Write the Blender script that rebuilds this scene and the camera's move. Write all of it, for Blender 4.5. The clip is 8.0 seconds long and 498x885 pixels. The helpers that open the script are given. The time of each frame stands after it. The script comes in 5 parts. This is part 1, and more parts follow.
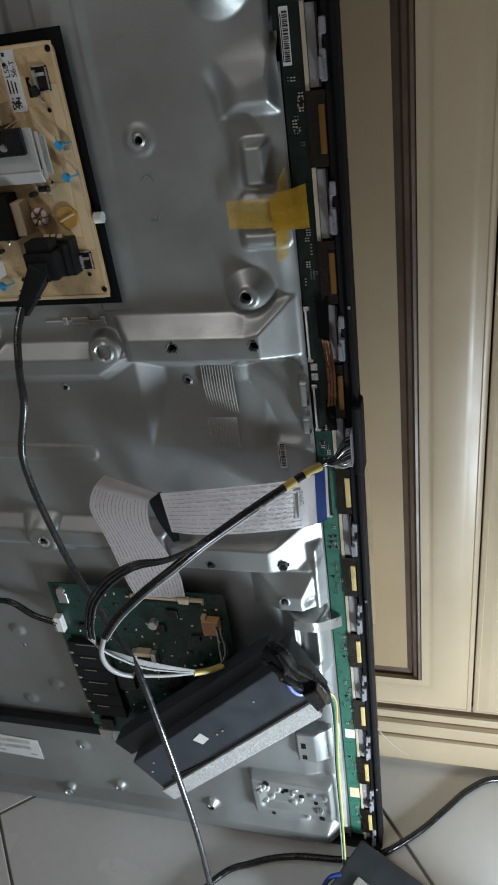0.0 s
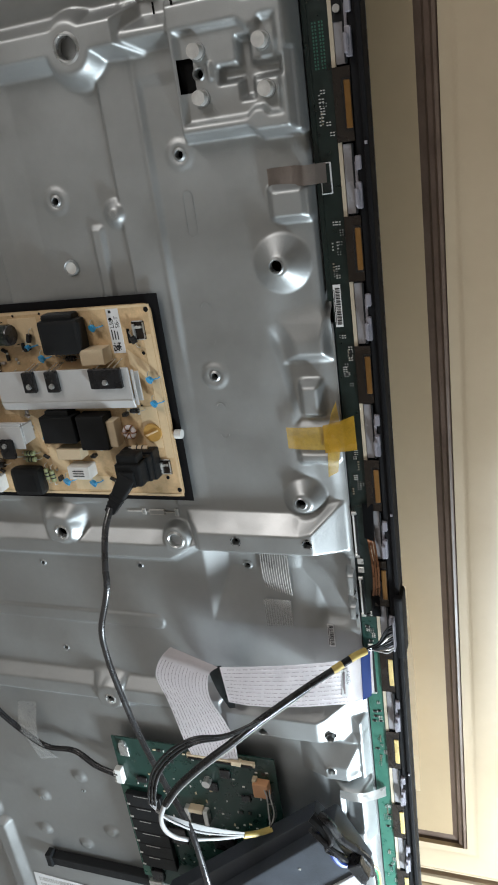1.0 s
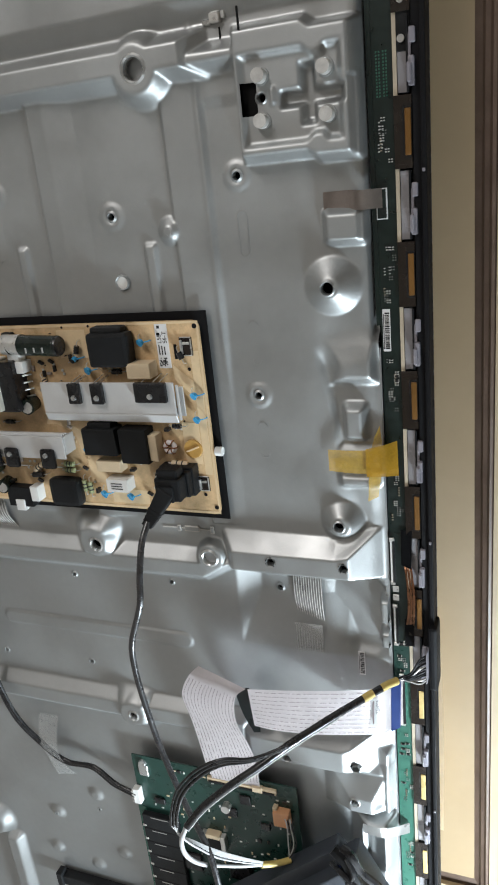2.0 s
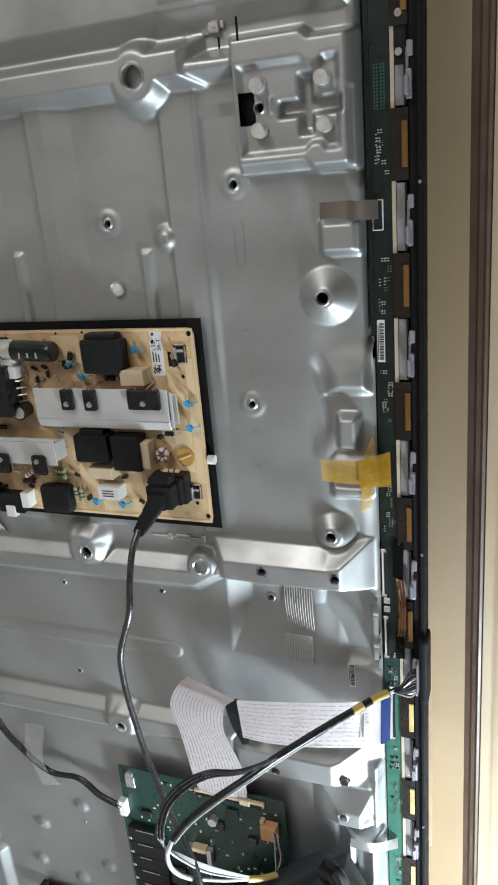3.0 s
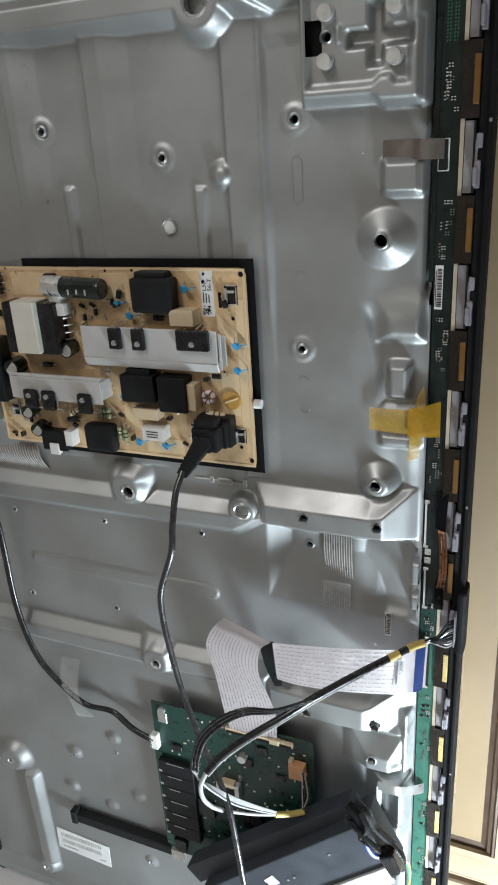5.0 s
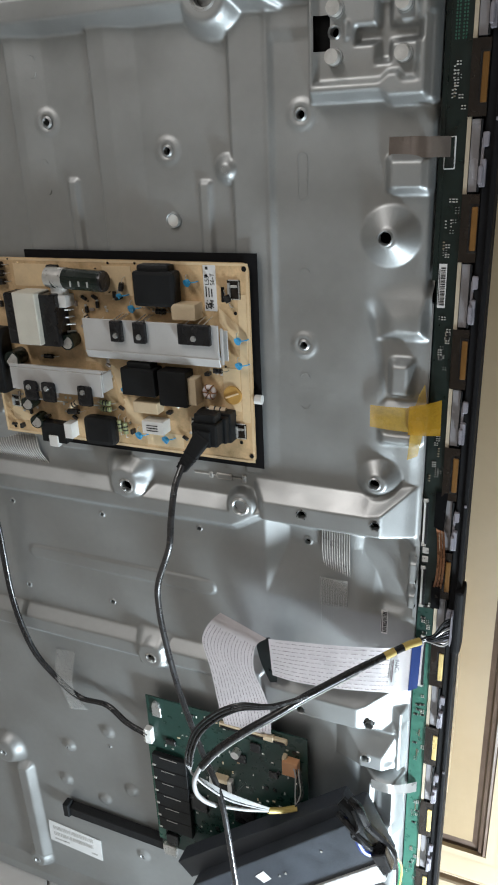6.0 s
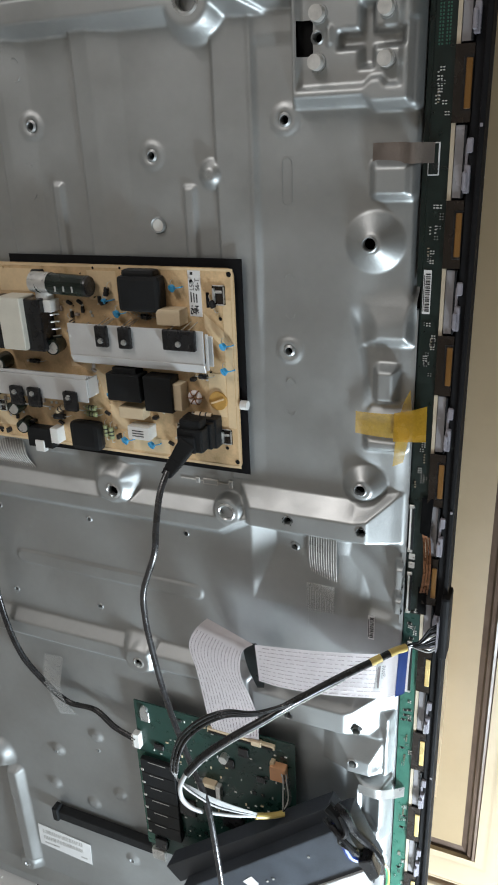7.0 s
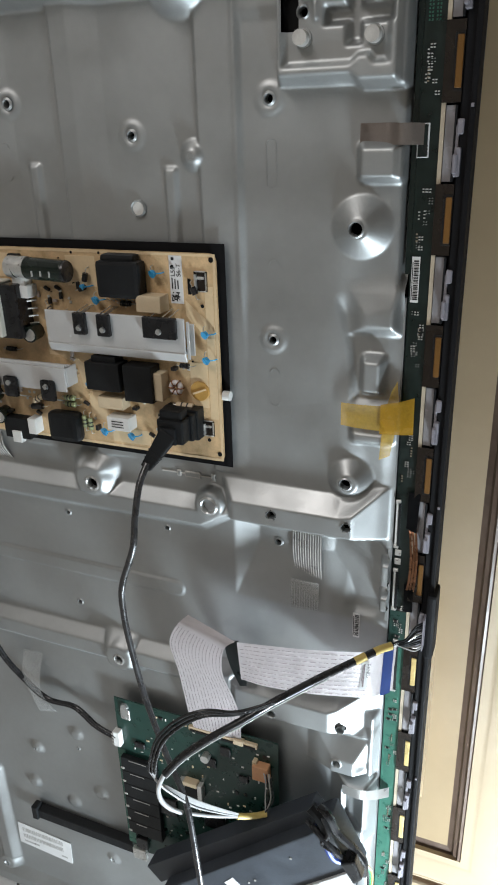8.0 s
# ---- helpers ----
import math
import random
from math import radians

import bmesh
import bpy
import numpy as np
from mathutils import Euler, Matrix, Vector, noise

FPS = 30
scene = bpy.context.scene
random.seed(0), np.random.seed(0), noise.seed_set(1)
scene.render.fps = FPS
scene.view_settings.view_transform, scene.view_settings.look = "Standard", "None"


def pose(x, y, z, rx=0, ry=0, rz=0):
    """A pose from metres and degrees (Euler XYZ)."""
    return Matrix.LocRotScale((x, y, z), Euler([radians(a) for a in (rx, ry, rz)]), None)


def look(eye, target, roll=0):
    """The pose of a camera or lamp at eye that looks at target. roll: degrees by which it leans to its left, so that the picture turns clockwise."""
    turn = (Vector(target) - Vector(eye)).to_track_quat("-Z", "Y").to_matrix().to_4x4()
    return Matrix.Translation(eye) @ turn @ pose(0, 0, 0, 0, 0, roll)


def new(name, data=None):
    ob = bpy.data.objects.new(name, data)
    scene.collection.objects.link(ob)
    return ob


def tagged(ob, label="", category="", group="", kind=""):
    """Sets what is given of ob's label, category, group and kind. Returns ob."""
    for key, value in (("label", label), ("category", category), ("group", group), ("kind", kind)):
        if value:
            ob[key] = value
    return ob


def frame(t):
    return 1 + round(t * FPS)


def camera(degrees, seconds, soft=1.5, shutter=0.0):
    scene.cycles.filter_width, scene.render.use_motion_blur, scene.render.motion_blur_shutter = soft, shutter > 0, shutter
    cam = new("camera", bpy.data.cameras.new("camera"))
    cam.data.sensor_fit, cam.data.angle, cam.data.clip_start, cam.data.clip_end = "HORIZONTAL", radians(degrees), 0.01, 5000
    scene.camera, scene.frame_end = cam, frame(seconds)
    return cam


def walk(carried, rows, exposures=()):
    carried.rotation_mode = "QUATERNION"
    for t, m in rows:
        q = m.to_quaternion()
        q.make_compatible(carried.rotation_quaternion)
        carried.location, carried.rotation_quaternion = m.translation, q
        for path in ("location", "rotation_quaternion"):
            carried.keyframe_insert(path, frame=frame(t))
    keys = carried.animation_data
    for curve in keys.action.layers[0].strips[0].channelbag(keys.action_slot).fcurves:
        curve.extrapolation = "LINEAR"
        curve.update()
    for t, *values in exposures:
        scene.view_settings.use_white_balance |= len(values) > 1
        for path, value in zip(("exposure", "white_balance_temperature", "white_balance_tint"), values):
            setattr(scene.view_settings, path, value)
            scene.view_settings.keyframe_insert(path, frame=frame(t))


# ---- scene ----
cam = camera(37.8, 8.0, soft=1.9)
LEAN = pose(0, 0, 0, -3.8)      # the television leans back against the wardrobe
PATH = [
    (0, (0.063, -0.457, 0.967), (-0.463, 1.107, -0.163), -9.8),
    (0.2, (0.078, -0.472, 0.984), (-0.496, 1.109, -0.099), -11.2),
    (0.5, (0.068, -0.484, 1.007), (-0.533, 1.145, 0.014), -10.5),
    (0.7, (0.07, -0.469, 1.057), (-0.564, 1.175, 0.11), -10.0),
    (1, (0.083, -0.485, 1.076), (-0.583, 1.191, 0.21), -9.8),
    (1.2, (0.081, -0.493, 1.082), (-0.62, 1.182, 0.244), -9.5),
    (1.5, (0.069, -0.504, 1.078), (-0.628, 1.195, 0.285), -8.6),
    (1.7, (0.067, -0.495, 1.074), (-0.646, 1.198, 0.282), -8.1),
    (2.8, (0.064, -0.492, 1.072), (-0.641, 1.212, 0.297), -6.6),
    (3, (0.065, -0.493, 1.07), (-0.635, 1.216, 0.305), -6.5),
    (3.5, (0.061, -0.491, 1.064), (-0.656, 1.205, 0.283), -6.5),
    (3.7, (0.056, -0.489, 1.062), (-0.69, 1.177, 0.245), -6.8),
    (4, (0.05, -0.49, 1.061), (-0.698, 1.156, 0.207), -7.1),
    (4.5, (0.046, -0.501, 1.062), (-0.701, 1.142, 0.202), -6.6),
    (4.7, (0.046, -0.501, 1.062), (-0.702, 1.14, 0.197), -6.0),
    (5.8, (0.046, -0.499, 1.063), (-0.707, 1.13, 0.181), -4.5),
    (6, (0.044, -0.502, 1.06), (-0.702, 1.134, 0.183), -4.2),
    (6.5, (0.062, -0.487, 1.067), (-0.674, 1.154, 0.191), -4.4),
    (7, (0.052, -0.493, 1.064), (-0.687, 1.143, 0.183), -4.1),
    (7.5, (0.052, -0.494, 1.061), (-0.697, 1.141, 0.185), -3.7),
    (8, (0.053, -0.475, 1.053), (-0.665, 1.163, 0.157), -3.4),
]
walk(cam, [(t, look(eye, target, roll)) for t, eye, target, roll in PATH],
     exposures=[(0.0, -0.88), (0.5, -0.66), (1.0, 0.20), (1.5, 0.47), (3.0, 0.47), (4.5, 0.28), (8.0, 0.24)])

# ---------------------------------------------------------------- world and lights
world = bpy.data.worlds.new("world")
scene.world = world
world.use_nodes = True
world.node_tree.nodes["Background"].inputs[0].default_value = (0.8, 0.9, 1.0, 1)
world.node_tree.nodes["Background"].inputs[1].default_value = 0.05


def area(name, eye, target, sx, sy, watts, colour):
    d = bpy.data.lights.new(name, "AREA")
    d.shape, d.size, d.size_y, d.energy, d.color = "RECTANGLE", sx, sy, watts, colour
    ob = new(name, d)
    ob.matrix_world = look(eye, target)
    return ob


CEILING = 2.5
area("ceiling_lamp_light", (-0.7, -1.1, CEILING - 0.06), (-0.5, -1.05, 0), 1.1, 0.25, 13.6, (1.0, 0.95, 0.93))
# Lamp added out of view for the light from the lower right.
LOW_LAMP = look((0.285, -0.295, 0.085), (-0.42, -0.10, 0.30))
area("unseen_low_lamp_light", (0.285, -0.295, 0.085), (-0.42, -0.10, 0.30), 0.16, 0.09, 11.0, (0.79, 0.91, 1.0))


# ---------------------------------------------------------------- materials
def mat(name, colour, rough=0.5, metal=0.0, vary=0.12, scale=40.0, bump=0.0, bump_scale=300.0, spec=0.5,
        rough_vary=0.1, alpha=1.0, random_piece=0.0, transmission=0.0):
    m = bpy.data.materials.new(name)
    m.use_nodes = True
    nt = m.node_tree
    N, L = nt.nodes, nt.links
    b = N["Principled BSDF"]
    b.inputs["Roughness"].default_value = rough
    b.inputs["Metallic"].default_value = metal
    b.inputs["Specular IOR Level"].default_value = spec
    b.inputs["Alpha"].default_value = alpha
    b.inputs["Transmission Weight"].default_value = transmission
    tc = N.new("ShaderNodeTexCoord")
    big = N.new("ShaderNodeTexNoise")
    big.inputs["Scale"].default_value = scale
    big.inputs["Detail"].default_value = 5
    fine = N.new("ShaderNodeTexNoise")
    fine.inputs["Scale"].default_value = scale * 9
    fine.inputs["Detail"].default_value = 3
    for n in (big, fine):
        L.new(tc.outputs["Object"], n.inputs["Vector"])
    add = N.new("ShaderNodeMath")
    add.operation = "MULTIPLY_ADD"
    L.new(fine.outputs["Fac"], add.inputs[0])
    add.inputs[1].default_value = 0.4
    L.new(big.outputs["Fac"], add.inputs[2])
    val = add.outputs[0]
    if random_piece:
        info = N.new("ShaderNodeObjectInfo")
        a2 = N.new("ShaderNodeMath")
        a2.operation = "MULTIPLY_ADD"
        L.new(info.outputs["Random"], a2.inputs[0])
        a2.inputs[1].default_value = random_piece
        L.new(val, a2.inputs[2])
        val = a2.outputs[0]
    ramp = N.new("ShaderNodeMapRange")
    ramp.inputs["From Min"].default_value = 0.4
    ramp.inputs["From Max"].default_value = 1.0
    ramp.inputs["To Min"].default_value = 1 - vary
    ramp.inputs["To Max"].default_value = 1 + vary
    L.new(val, ramp.inputs["Value"])
    mul = N.new("ShaderNodeVectorMath")
    mul.operation = "SCALE"
    mul.inputs[0].default_value = colour
    L.new(ramp.outputs["Result"], mul.inputs["Scale"])
    L.new(mul.outputs["Vector"], b.inputs["Base Color"])
    rr = N.new("ShaderNodeMapRange")
    rr.inputs["From Min"].default_value = 0.3
    rr.inputs["From Max"].default_value = 0.7
    rr.inputs["To Min"].default_value = max(0.02, rough - rough_vary)
    rr.inputs["To Max"].default_value = min(1, rough + rough_vary)
    L.new(big.outputs["Fac"], rr.inputs["Value"])
    L.new(rr.outputs["Result"], b.inputs["Roughness"])
    if bump:
        bn = N.new("ShaderNodeTexNoise")
        bn.inputs["Scale"].default_value = bump_scale
        bn.inputs["Detail"].default_value = 4
        L.new(tc.outputs["Object"], bn.inputs["Vector"])
        bp = N.new("ShaderNodeBump")
        bp.inputs["Strength"].default_value = bump
        bp.inputs["Distance"].default_value = 0.002
        L.new(bn.outputs["Fac"], bp.inputs["Height"])
        L.new(bp.outputs["Normal"], b.inputs["Normal"])
    return m


STEEL = mat("galvanised_steel", (0.435, 0.45, 0.448), 0.49, 0.84, vary=0.07, scale=14, bump=0.05, bump_scale=500)
BRIGHT_STEEL = mat("bright_steel", (0.62, 0.63, 0.62), 0.3, 0.85, vary=0.08, scale=90)
TIN = mat("tinned_metal", (0.70, 0.69, 0.66), 0.35, 0.8, vary=0.1, scale=300)
ALU = mat("aluminium", (0.58, 0.58, 0.57), 0.5, 0.25, vary=0.05, scale=60)
BLACK = mat("black_plastic", (0.009, 0.010, 0.011), 0.5, 0, vary=0.3, scale=60, bump=0.1, bump_scale=900, spec=0.28)
# Black plastic greyed towards blue: the glare's haze is put into the colour.
SPEAKER_HAZED = mat("hazed_speaker_plastic", (0.042, 0.049, 0.060), 0.5, 0, vary=0.3, scale=40, bump=0.12, bump_scale=700)
BLACK_GLOSS = mat("black_epoxy", (0.01, 0.01, 0.011), 0.28, 0, vary=0.3, scale=90)
BLACK_SHEET = mat("black_insulation_sheet", (0.007, 0.007, 0.008), 0.65, 0, vary=0.2, spec=0.15)
# Holes, slots and tray: the shade inside them put in as colour.
HOLE = mat("dark_hole", (0.012, 0.012, 0.012), 0.9, 0, vary=0.1, spec=0.1)
RUBBER = mat("cable_rubber", (0.012, 0.012, 0.013), 0.28, 0, vary=0.2, scale=100, spec=0.65)
CORD = mat("mains_cord_rubber", (0.026, 0.026, 0.028), 0.27, 0, vary=0.2, scale=100, spec=1.0)
GREEN = mat("green_solder_mask", (0.010, 0.040, 0.031), 0.32, 0, vary=0.25, scale=120, bump=0.06, bump_scale=700)
GREEN_LIGHT = mat("light_green_solder_mask", (0.035, 0.135, 0.095), 0.34, 0, vary=0.22, scale=130, bump=0.06, bump_scale=700)
# Dark green of the upper driver board, its weaker light put in too.
GREEN_DARK = mat("dark_green_mask_with_shade", (0.004, 0.012, 0.0095), 0.36, 0, vary=0.25, scale=130)
PHENOL = mat("phenolic_board", (0.64, 0.45, 0.25), 0.33, 0, vary=0.28, scale=70, bump=0.05, bump_scale=400)
PHENOL_LIGHT = mat("pale_copper_trace_area", (0.74, 0.57, 0.35), 0.42, 0, vary=0.12, scale=40)
CREAM = mat("cream_plastic", (0.68, 0.55, 0.37), 0.5, 0, vary=0.08, scale=80)
WHITE_PLASTIC = mat("white_plastic", (0.75, 0.75, 0.72), 0.45, 0, vary=0.06, scale=80)
PAPER = mat("label_paper", (0.74, 0.74, 0.73), 0.6, 0, vary=0.06, scale=80)
INK = mat("black_ink", (0.02, 0.02, 0.02), 0.6, 0, vary=0.1)
FFC_MAT = mat("ribbon_cable_film", (0.74, 0.69, 0.69), 0.4, 0, vary=0.06, scale=60)
FFC_GREY = mat("grey_ribbon_cable", (0.47, 0.46, 0.44), 0.35, 0.3, vary=0.1, scale=60)
FOLD_SHADE = mat("fold_shade_film", (0.015, 0.022, 0.022), 0.35, 0, vary=0.2, scale=60)
PRINT_RED = mat("ribbon_print", (0.20, 0.14, 0.14), 0.6, 0, vary=0.2)
CHIP_GREY = mat("chip_end_metal", (0.42, 0.42, 0.40), 0.4, 0.5, vary=0.3, scale=500)
CHIP_TAN = mat("chip_ceramic", (0.30, 0.25, 0.18), 0.5, 0, vary=0.3, scale=500)
BLUE = mat("blue_stiffener", (0.02, 0.06, 0.26), 0.4, 0, vary=0.1)
BLUE_CAP = mat("blue_capacitor", (0.05, 0.36, 0.68), 0.3, 0, vary=0.15, scale=200)
KAPTON = mat("yellow_polyimide_tape", (0.74, 0.50, 0.09), 0.22, 0, vary=0.35, scale=60, alpha=0.62, bump=0.3, bump_scale=60)
KAPTON_DARK = mat("polyimide_tape_layered", (0.58, 0.34, 0.03), 0.25, 0, vary=0.3, scale=60, alpha=0.75, bump=0.3, bump_scale=70)
GOLD = mat("dim_gold_driver_chip", (0.20, 0.095, 0.022), 0.38, 0.2, vary=0.2, scale=60)
GOLD_LIT = mat("lit_gold_driver_chip", (0.78, 0.60, 0.25), 0.35, 0.3, vary=0.15, scale=60)
BRASS = mat("amber_plastic_fixing", (0.50, 0.29, 0.08), 0.35, 0, vary=0.2, scale=90)
FILM = mat("dark_brown_film", (0.014, 0.009, 0.006), 0.25, 0, vary=0.3, scale=60)
COPPER = mat("copper_film", (0.34, 0.16, 0.08), 0.3, 0.5, vary=0.2, scale=80)
CREAM_STRIP = mat("cream_adhesive_strip", (0.50, 0.43, 0.32), 0.55, 0, vary=0.12, scale=80)
SHEET_GREY = mat("grey_reflector_film", (0.28, 0.27, 0.28), 0.25, 0.1, vary=0.15, scale=30)
CLIP = mat("translucent_clip", (0.26, 0.25, 0.28), 0.3, 0, vary=0.1, scale=60)
BROWN_TAPE = mat("brown_conductive_tape", (0.36, 0.31, 0.275), 0.45, 0.2, vary=0.12, scale=80)
CLEAR_TAPE = mat("clear_tape", (0.62, 0.62, 0.6), 0.3, 0, vary=0.08, alpha=0.28)
FOAM = mat("grey_foam", (0.52, 0.52, 0.51), 0.9, 0, vary=0.2, scale=260, bump=0.5, bump_scale=420)
WIRE_WHITE = mat("white_wire", (0.44, 0.44, 0.435), 0.4, 0, vary=0.05)
WIRE_YELLOW = mat("yellow_wire_tape", (0.58, 0.44, 0.14), 0.45, 0, vary=0.15, scale=90)
WIRE_BLUE = mat("blue_wire", (0.02, 0.05, 0.25), 0.4, 0, vary=0.1)
WIRE_GREEN = mat("green_wire", (0.04, 0.25, 0.12), 0.4, 0, vary=0.1)
CAP_SLEEVE = mat("capacitor_sleeve", (0.008, 0.014, 0.010), 0.22, 0, vary=0.2)
OLIVE = mat("resistor_body", (0.34, 0.38, 0.20), 0.45, 0, vary=0.1)
ORANGE = mat("orange_connector", (0.62, 0.32, 0.16), 0.5, 0, vary=0.1)
DIFFUSER = mat("diffuser_film", (0.42, 0.43, 0.43), 0.5, 0, vary=0.1)
TILE = mat("floor_tile", (0.62, 0.61, 0.59), 0.22, 0, vary=0.07, scale=9, random_piece=0.15)
GROUT = mat("grout", (0.22, 0.21, 0.20), 0.9, 0, vary=0.15, scale=60)
PAINT = mat("wall_paint", (0.72, 0.70, 0.66), 0.7, 0, vary=0.04, scale=6, bump=0.05, bump_scale=200)
CEIL = mat("ceiling_paint", (0.8, 0.8, 0.79), 0.8, 0, vary=0.03, scale=6)
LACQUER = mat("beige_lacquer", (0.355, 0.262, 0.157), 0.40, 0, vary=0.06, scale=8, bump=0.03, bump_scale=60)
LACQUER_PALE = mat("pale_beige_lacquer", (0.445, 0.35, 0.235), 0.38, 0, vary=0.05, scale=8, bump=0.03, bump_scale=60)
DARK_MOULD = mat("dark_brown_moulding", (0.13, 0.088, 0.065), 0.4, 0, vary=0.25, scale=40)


# ---------------------------------------------------------------- mesh helpers
def part(name, bm, material, parent=None, label="", smooth=False):
    me = bpy.data.meshes.new(name)
    bm.normal_update()
    bm.to_mesh(me)
    bm.free()
    if smooth:
        for p in me.polygons:
            p.use_smooth = True
        me.set_sharp_from_angle(angle=math.radians(42))
    me.materials.append(material)
    ob = new(name, me)
    if parent is not None:
        ob.parent = parent
    if label:
        tagged(ob, label)
    return ob


def shared(name, source, parent, m):
    """Another object on the mesh of source."""
    ob = new(name, source.data)
    ob.parent = parent
    ob.matrix_basis = m
    return ob


def thing(name, label, category, m=None, group=""):
    ob = new(name)
    ob.empty_display_size = 0.05
    if m is not None:
        ob.matrix_world = m
    return tagged(ob, label, category, group)


def add_box(bm, x0, x1, y0, y1, z0, z1, bevel=0.0, turn=None, seg=1):
    m = Matrix.Translation(((x0 + x1) / 2, (y0 + y1) / 2, (z0 + z1) / 2))
    if turn is not None:
        m = m @ turn
    v = bmesh.ops.create_cube(bm, size=1, matrix=m @ Matrix.Diagonal((abs(x1 - x0), abs(y1 - y0), abs(z1 - z0), 1)))["verts"]
    if bevel:
        e = {k for q in v for k in q.link_edges}
        bmesh.ops.bevel(bm, geom=list(e), offset=bevel, segments=seg, affect="EDGES", profile=0.6)
    return bm


def box(x0, x1, y0, y1, z0, z1, bevel=0.0, turn=None, seg=1):
    return add_box(bmesh.new(), x0, x1, y0, y1, z0, z1, bevel, turn, seg)


def add_cyl(bm, a, b, r, r2=None, seg=20, caps=True):
    a, b = Vector(a), Vector(b)
    d = b - a
    m = Matrix.Translation((a + b) / 2) @ d.to_track_quat("Z", "Y").to_matrix().to_4x4()
    bmesh.ops.create_cone(bm, cap_ends=caps, segments=seg, radius1=r, radius2=r if r2 is None else r2, depth=d.length, matrix=m)
    return bm


def cyl(a, b, r, r2=None, seg=20):
    return add_cyl(bmesh.new(), a, b, r, r2, seg)


def smooth_line(points, steps=8):
    """Catmull-Rom through the points."""
    p = [Vector(q) for q in points]
    p = [2 * p[0] - p[1]] + p + [2 * p[-1] - p[-2]]
    out = []
    for i in range(1, len(p) - 2):
        a, b, c, d = p[i - 1:i + 3]
        for k in range(steps):
            t = k / steps
            out.append(0.5 * (2 * b + (c - a) * t + (2 * a - 5 * b + 4 * c - d) * t * t + (3 * b - a - 3 * c + d) * t ** 3))
    return out + [p[-2]]


def add_tube(bm, points, r, seg=10, steps=8, closed=False):
    line = smooth_line(points, steps) if steps > 1 else [Vector(q) for q in points]
    rings, up = [], None
    n = len(line)
    for i, q in enumerate(line):
        d = (line[(i + 1) % n] - line[i - 1]) if closed else (line[min(i + 1, n - 1)] - line[max(i - 1, 0)])
        d.normalize()
        if up is None:
            up = d.orthogonal().normalized()
        up = (up - d * up.dot(d)).normalized()
        side = d.cross(up)
        rings.append([bm.verts.new(q + r * (math.cos(6.2832 * k / seg) * up + math.sin(6.2832 * k / seg) * side)) for k in range(seg)])
    pairs = list(zip(rings, rings[1:])) + ([(rings[-1], rings[0])] if closed else [])
    for a, b in pairs:
        for k in range(seg):
            bm.faces.new((a[k], a[(k + 1) % seg], b[(k + 1) % seg], b[k]))
    if not closed:
        bm.faces.new(rings[0][::-1])
        bm.faces.new(rings[-1])
    return bm


def tube(points, r, seg=10, steps=8, closed=False):
    return add_tube(bmesh.new(), points, r, seg, steps, closed)


def ribbon(left, right, thick=0.0005, steps=8, across=4):
    """A thin sheet between two edge lines, with thickness."""
    a, b = smooth_line(left, steps), smooth_line(right, steps)
    bm = bmesh.new()
    rows = [[bm.verts.new(p.lerp(q, k / across)) for k in range(across + 1)] for p, q in zip(a, b)]
    for r0, r1 in zip(rows, rows[1:]):
        for k in range(across):
            bm.faces.new((r0[k], r0[k + 1], r1[k + 1], r1[k]))
    bmesh.ops.solidify(bm, geom=bm.faces[:], thickness=thick)
    return bm


def washer(cx, y, cz, r_in, r_out, lip=0.004, seg=28, dish=0.0):
    """A ring round a hole, with the hole's wall going back from it."""
    bm = bmesh.new()
    rings = []
    for r, yy in ((r_out, y + dish), (r_in * 1.15, y - 0.0006), (r_in, y + 0.0004), (r_in, y + lip)):
        rings.append([bm.verts.new((cx + r * math.cos(6.2832 * k / seg), yy, cz + r * math.sin(6.2832 * k / seg))) for k in range(seg)])
    for a, b in zip(rings, rings[1:]):
        for k in range(seg):
            bm.faces.new((a[k], a[(k + 1) % seg], b[(k + 1) % seg], b[k]))
    return bm


def disc(cx, y, cz, r, seg=24):
    bm = bmesh.new()
    bmesh.ops.create_circle(bm, cap_ends=True, segments=seg, radius=r, matrix=pose(cx, y, cz, 90))
    return bm


def words(name, body, size, m, material, parent, thick=0.0):
    """Lettering as a mesh."""
    cu = bpy.data.curves.new(name, "FONT")
    cu.body, cu.size, cu.extrude = body, size, thick
    tmp = new(name, cu)
    bpy.context.view_layer.update()
    me = bpy.data.meshes.new_from_object(tmp.evaluated_get(bpy.context.evaluated_depsgraph_get()))
    bpy.data.objects.remove(tmp)
    me.materials.clear()
    me.materials.append(material)
    ob = new(name, me)
    ob.parent = parent
    ob.matrix_basis = m
    return ob


# ---------------------------------------------------------------- the room
floor = part("floor", box(-2.6, 1.9, -2.9, 0.6, -0.06, -0.004), GROUT)
tagged(floor, "pale glossy ceramic tile floor with grey joints", "floor", kind="structure")
wall_n = part("wall_north", box(-2.6, 1.9, 0.62, 0.72, -0.06, CEILING), PAINT)
wall_s = part("wall_south", box(-2.6, 1.9, -3.0, -2.9, -0.06, CEILING), PAINT)
wall_w = part("wall_west", box(-2.7, -2.6, -3.0, 0.72, -0.06, CEILING), PAINT)
wall_e = part("wall_east", box(1.9, 2.0, -3.0, 0.72, -0.06, CEILING), PAINT)
for w in (wall_n, wall_s, wall_w, wall_e):
    tagged(w, "plain off-white painted wall of the room", "wall", kind="structure")
ceiling = part("ceiling", box(-2.7, 2.0, -3.0, 0.72, CEILING, CEILING + 0.1), CEIL)
tagged(ceiling, "plain white painted ceiling", "ceiling", kind="structure")

fixture = thing("ceiling_light", "white rectangular ceiling light fitting", "lamp")
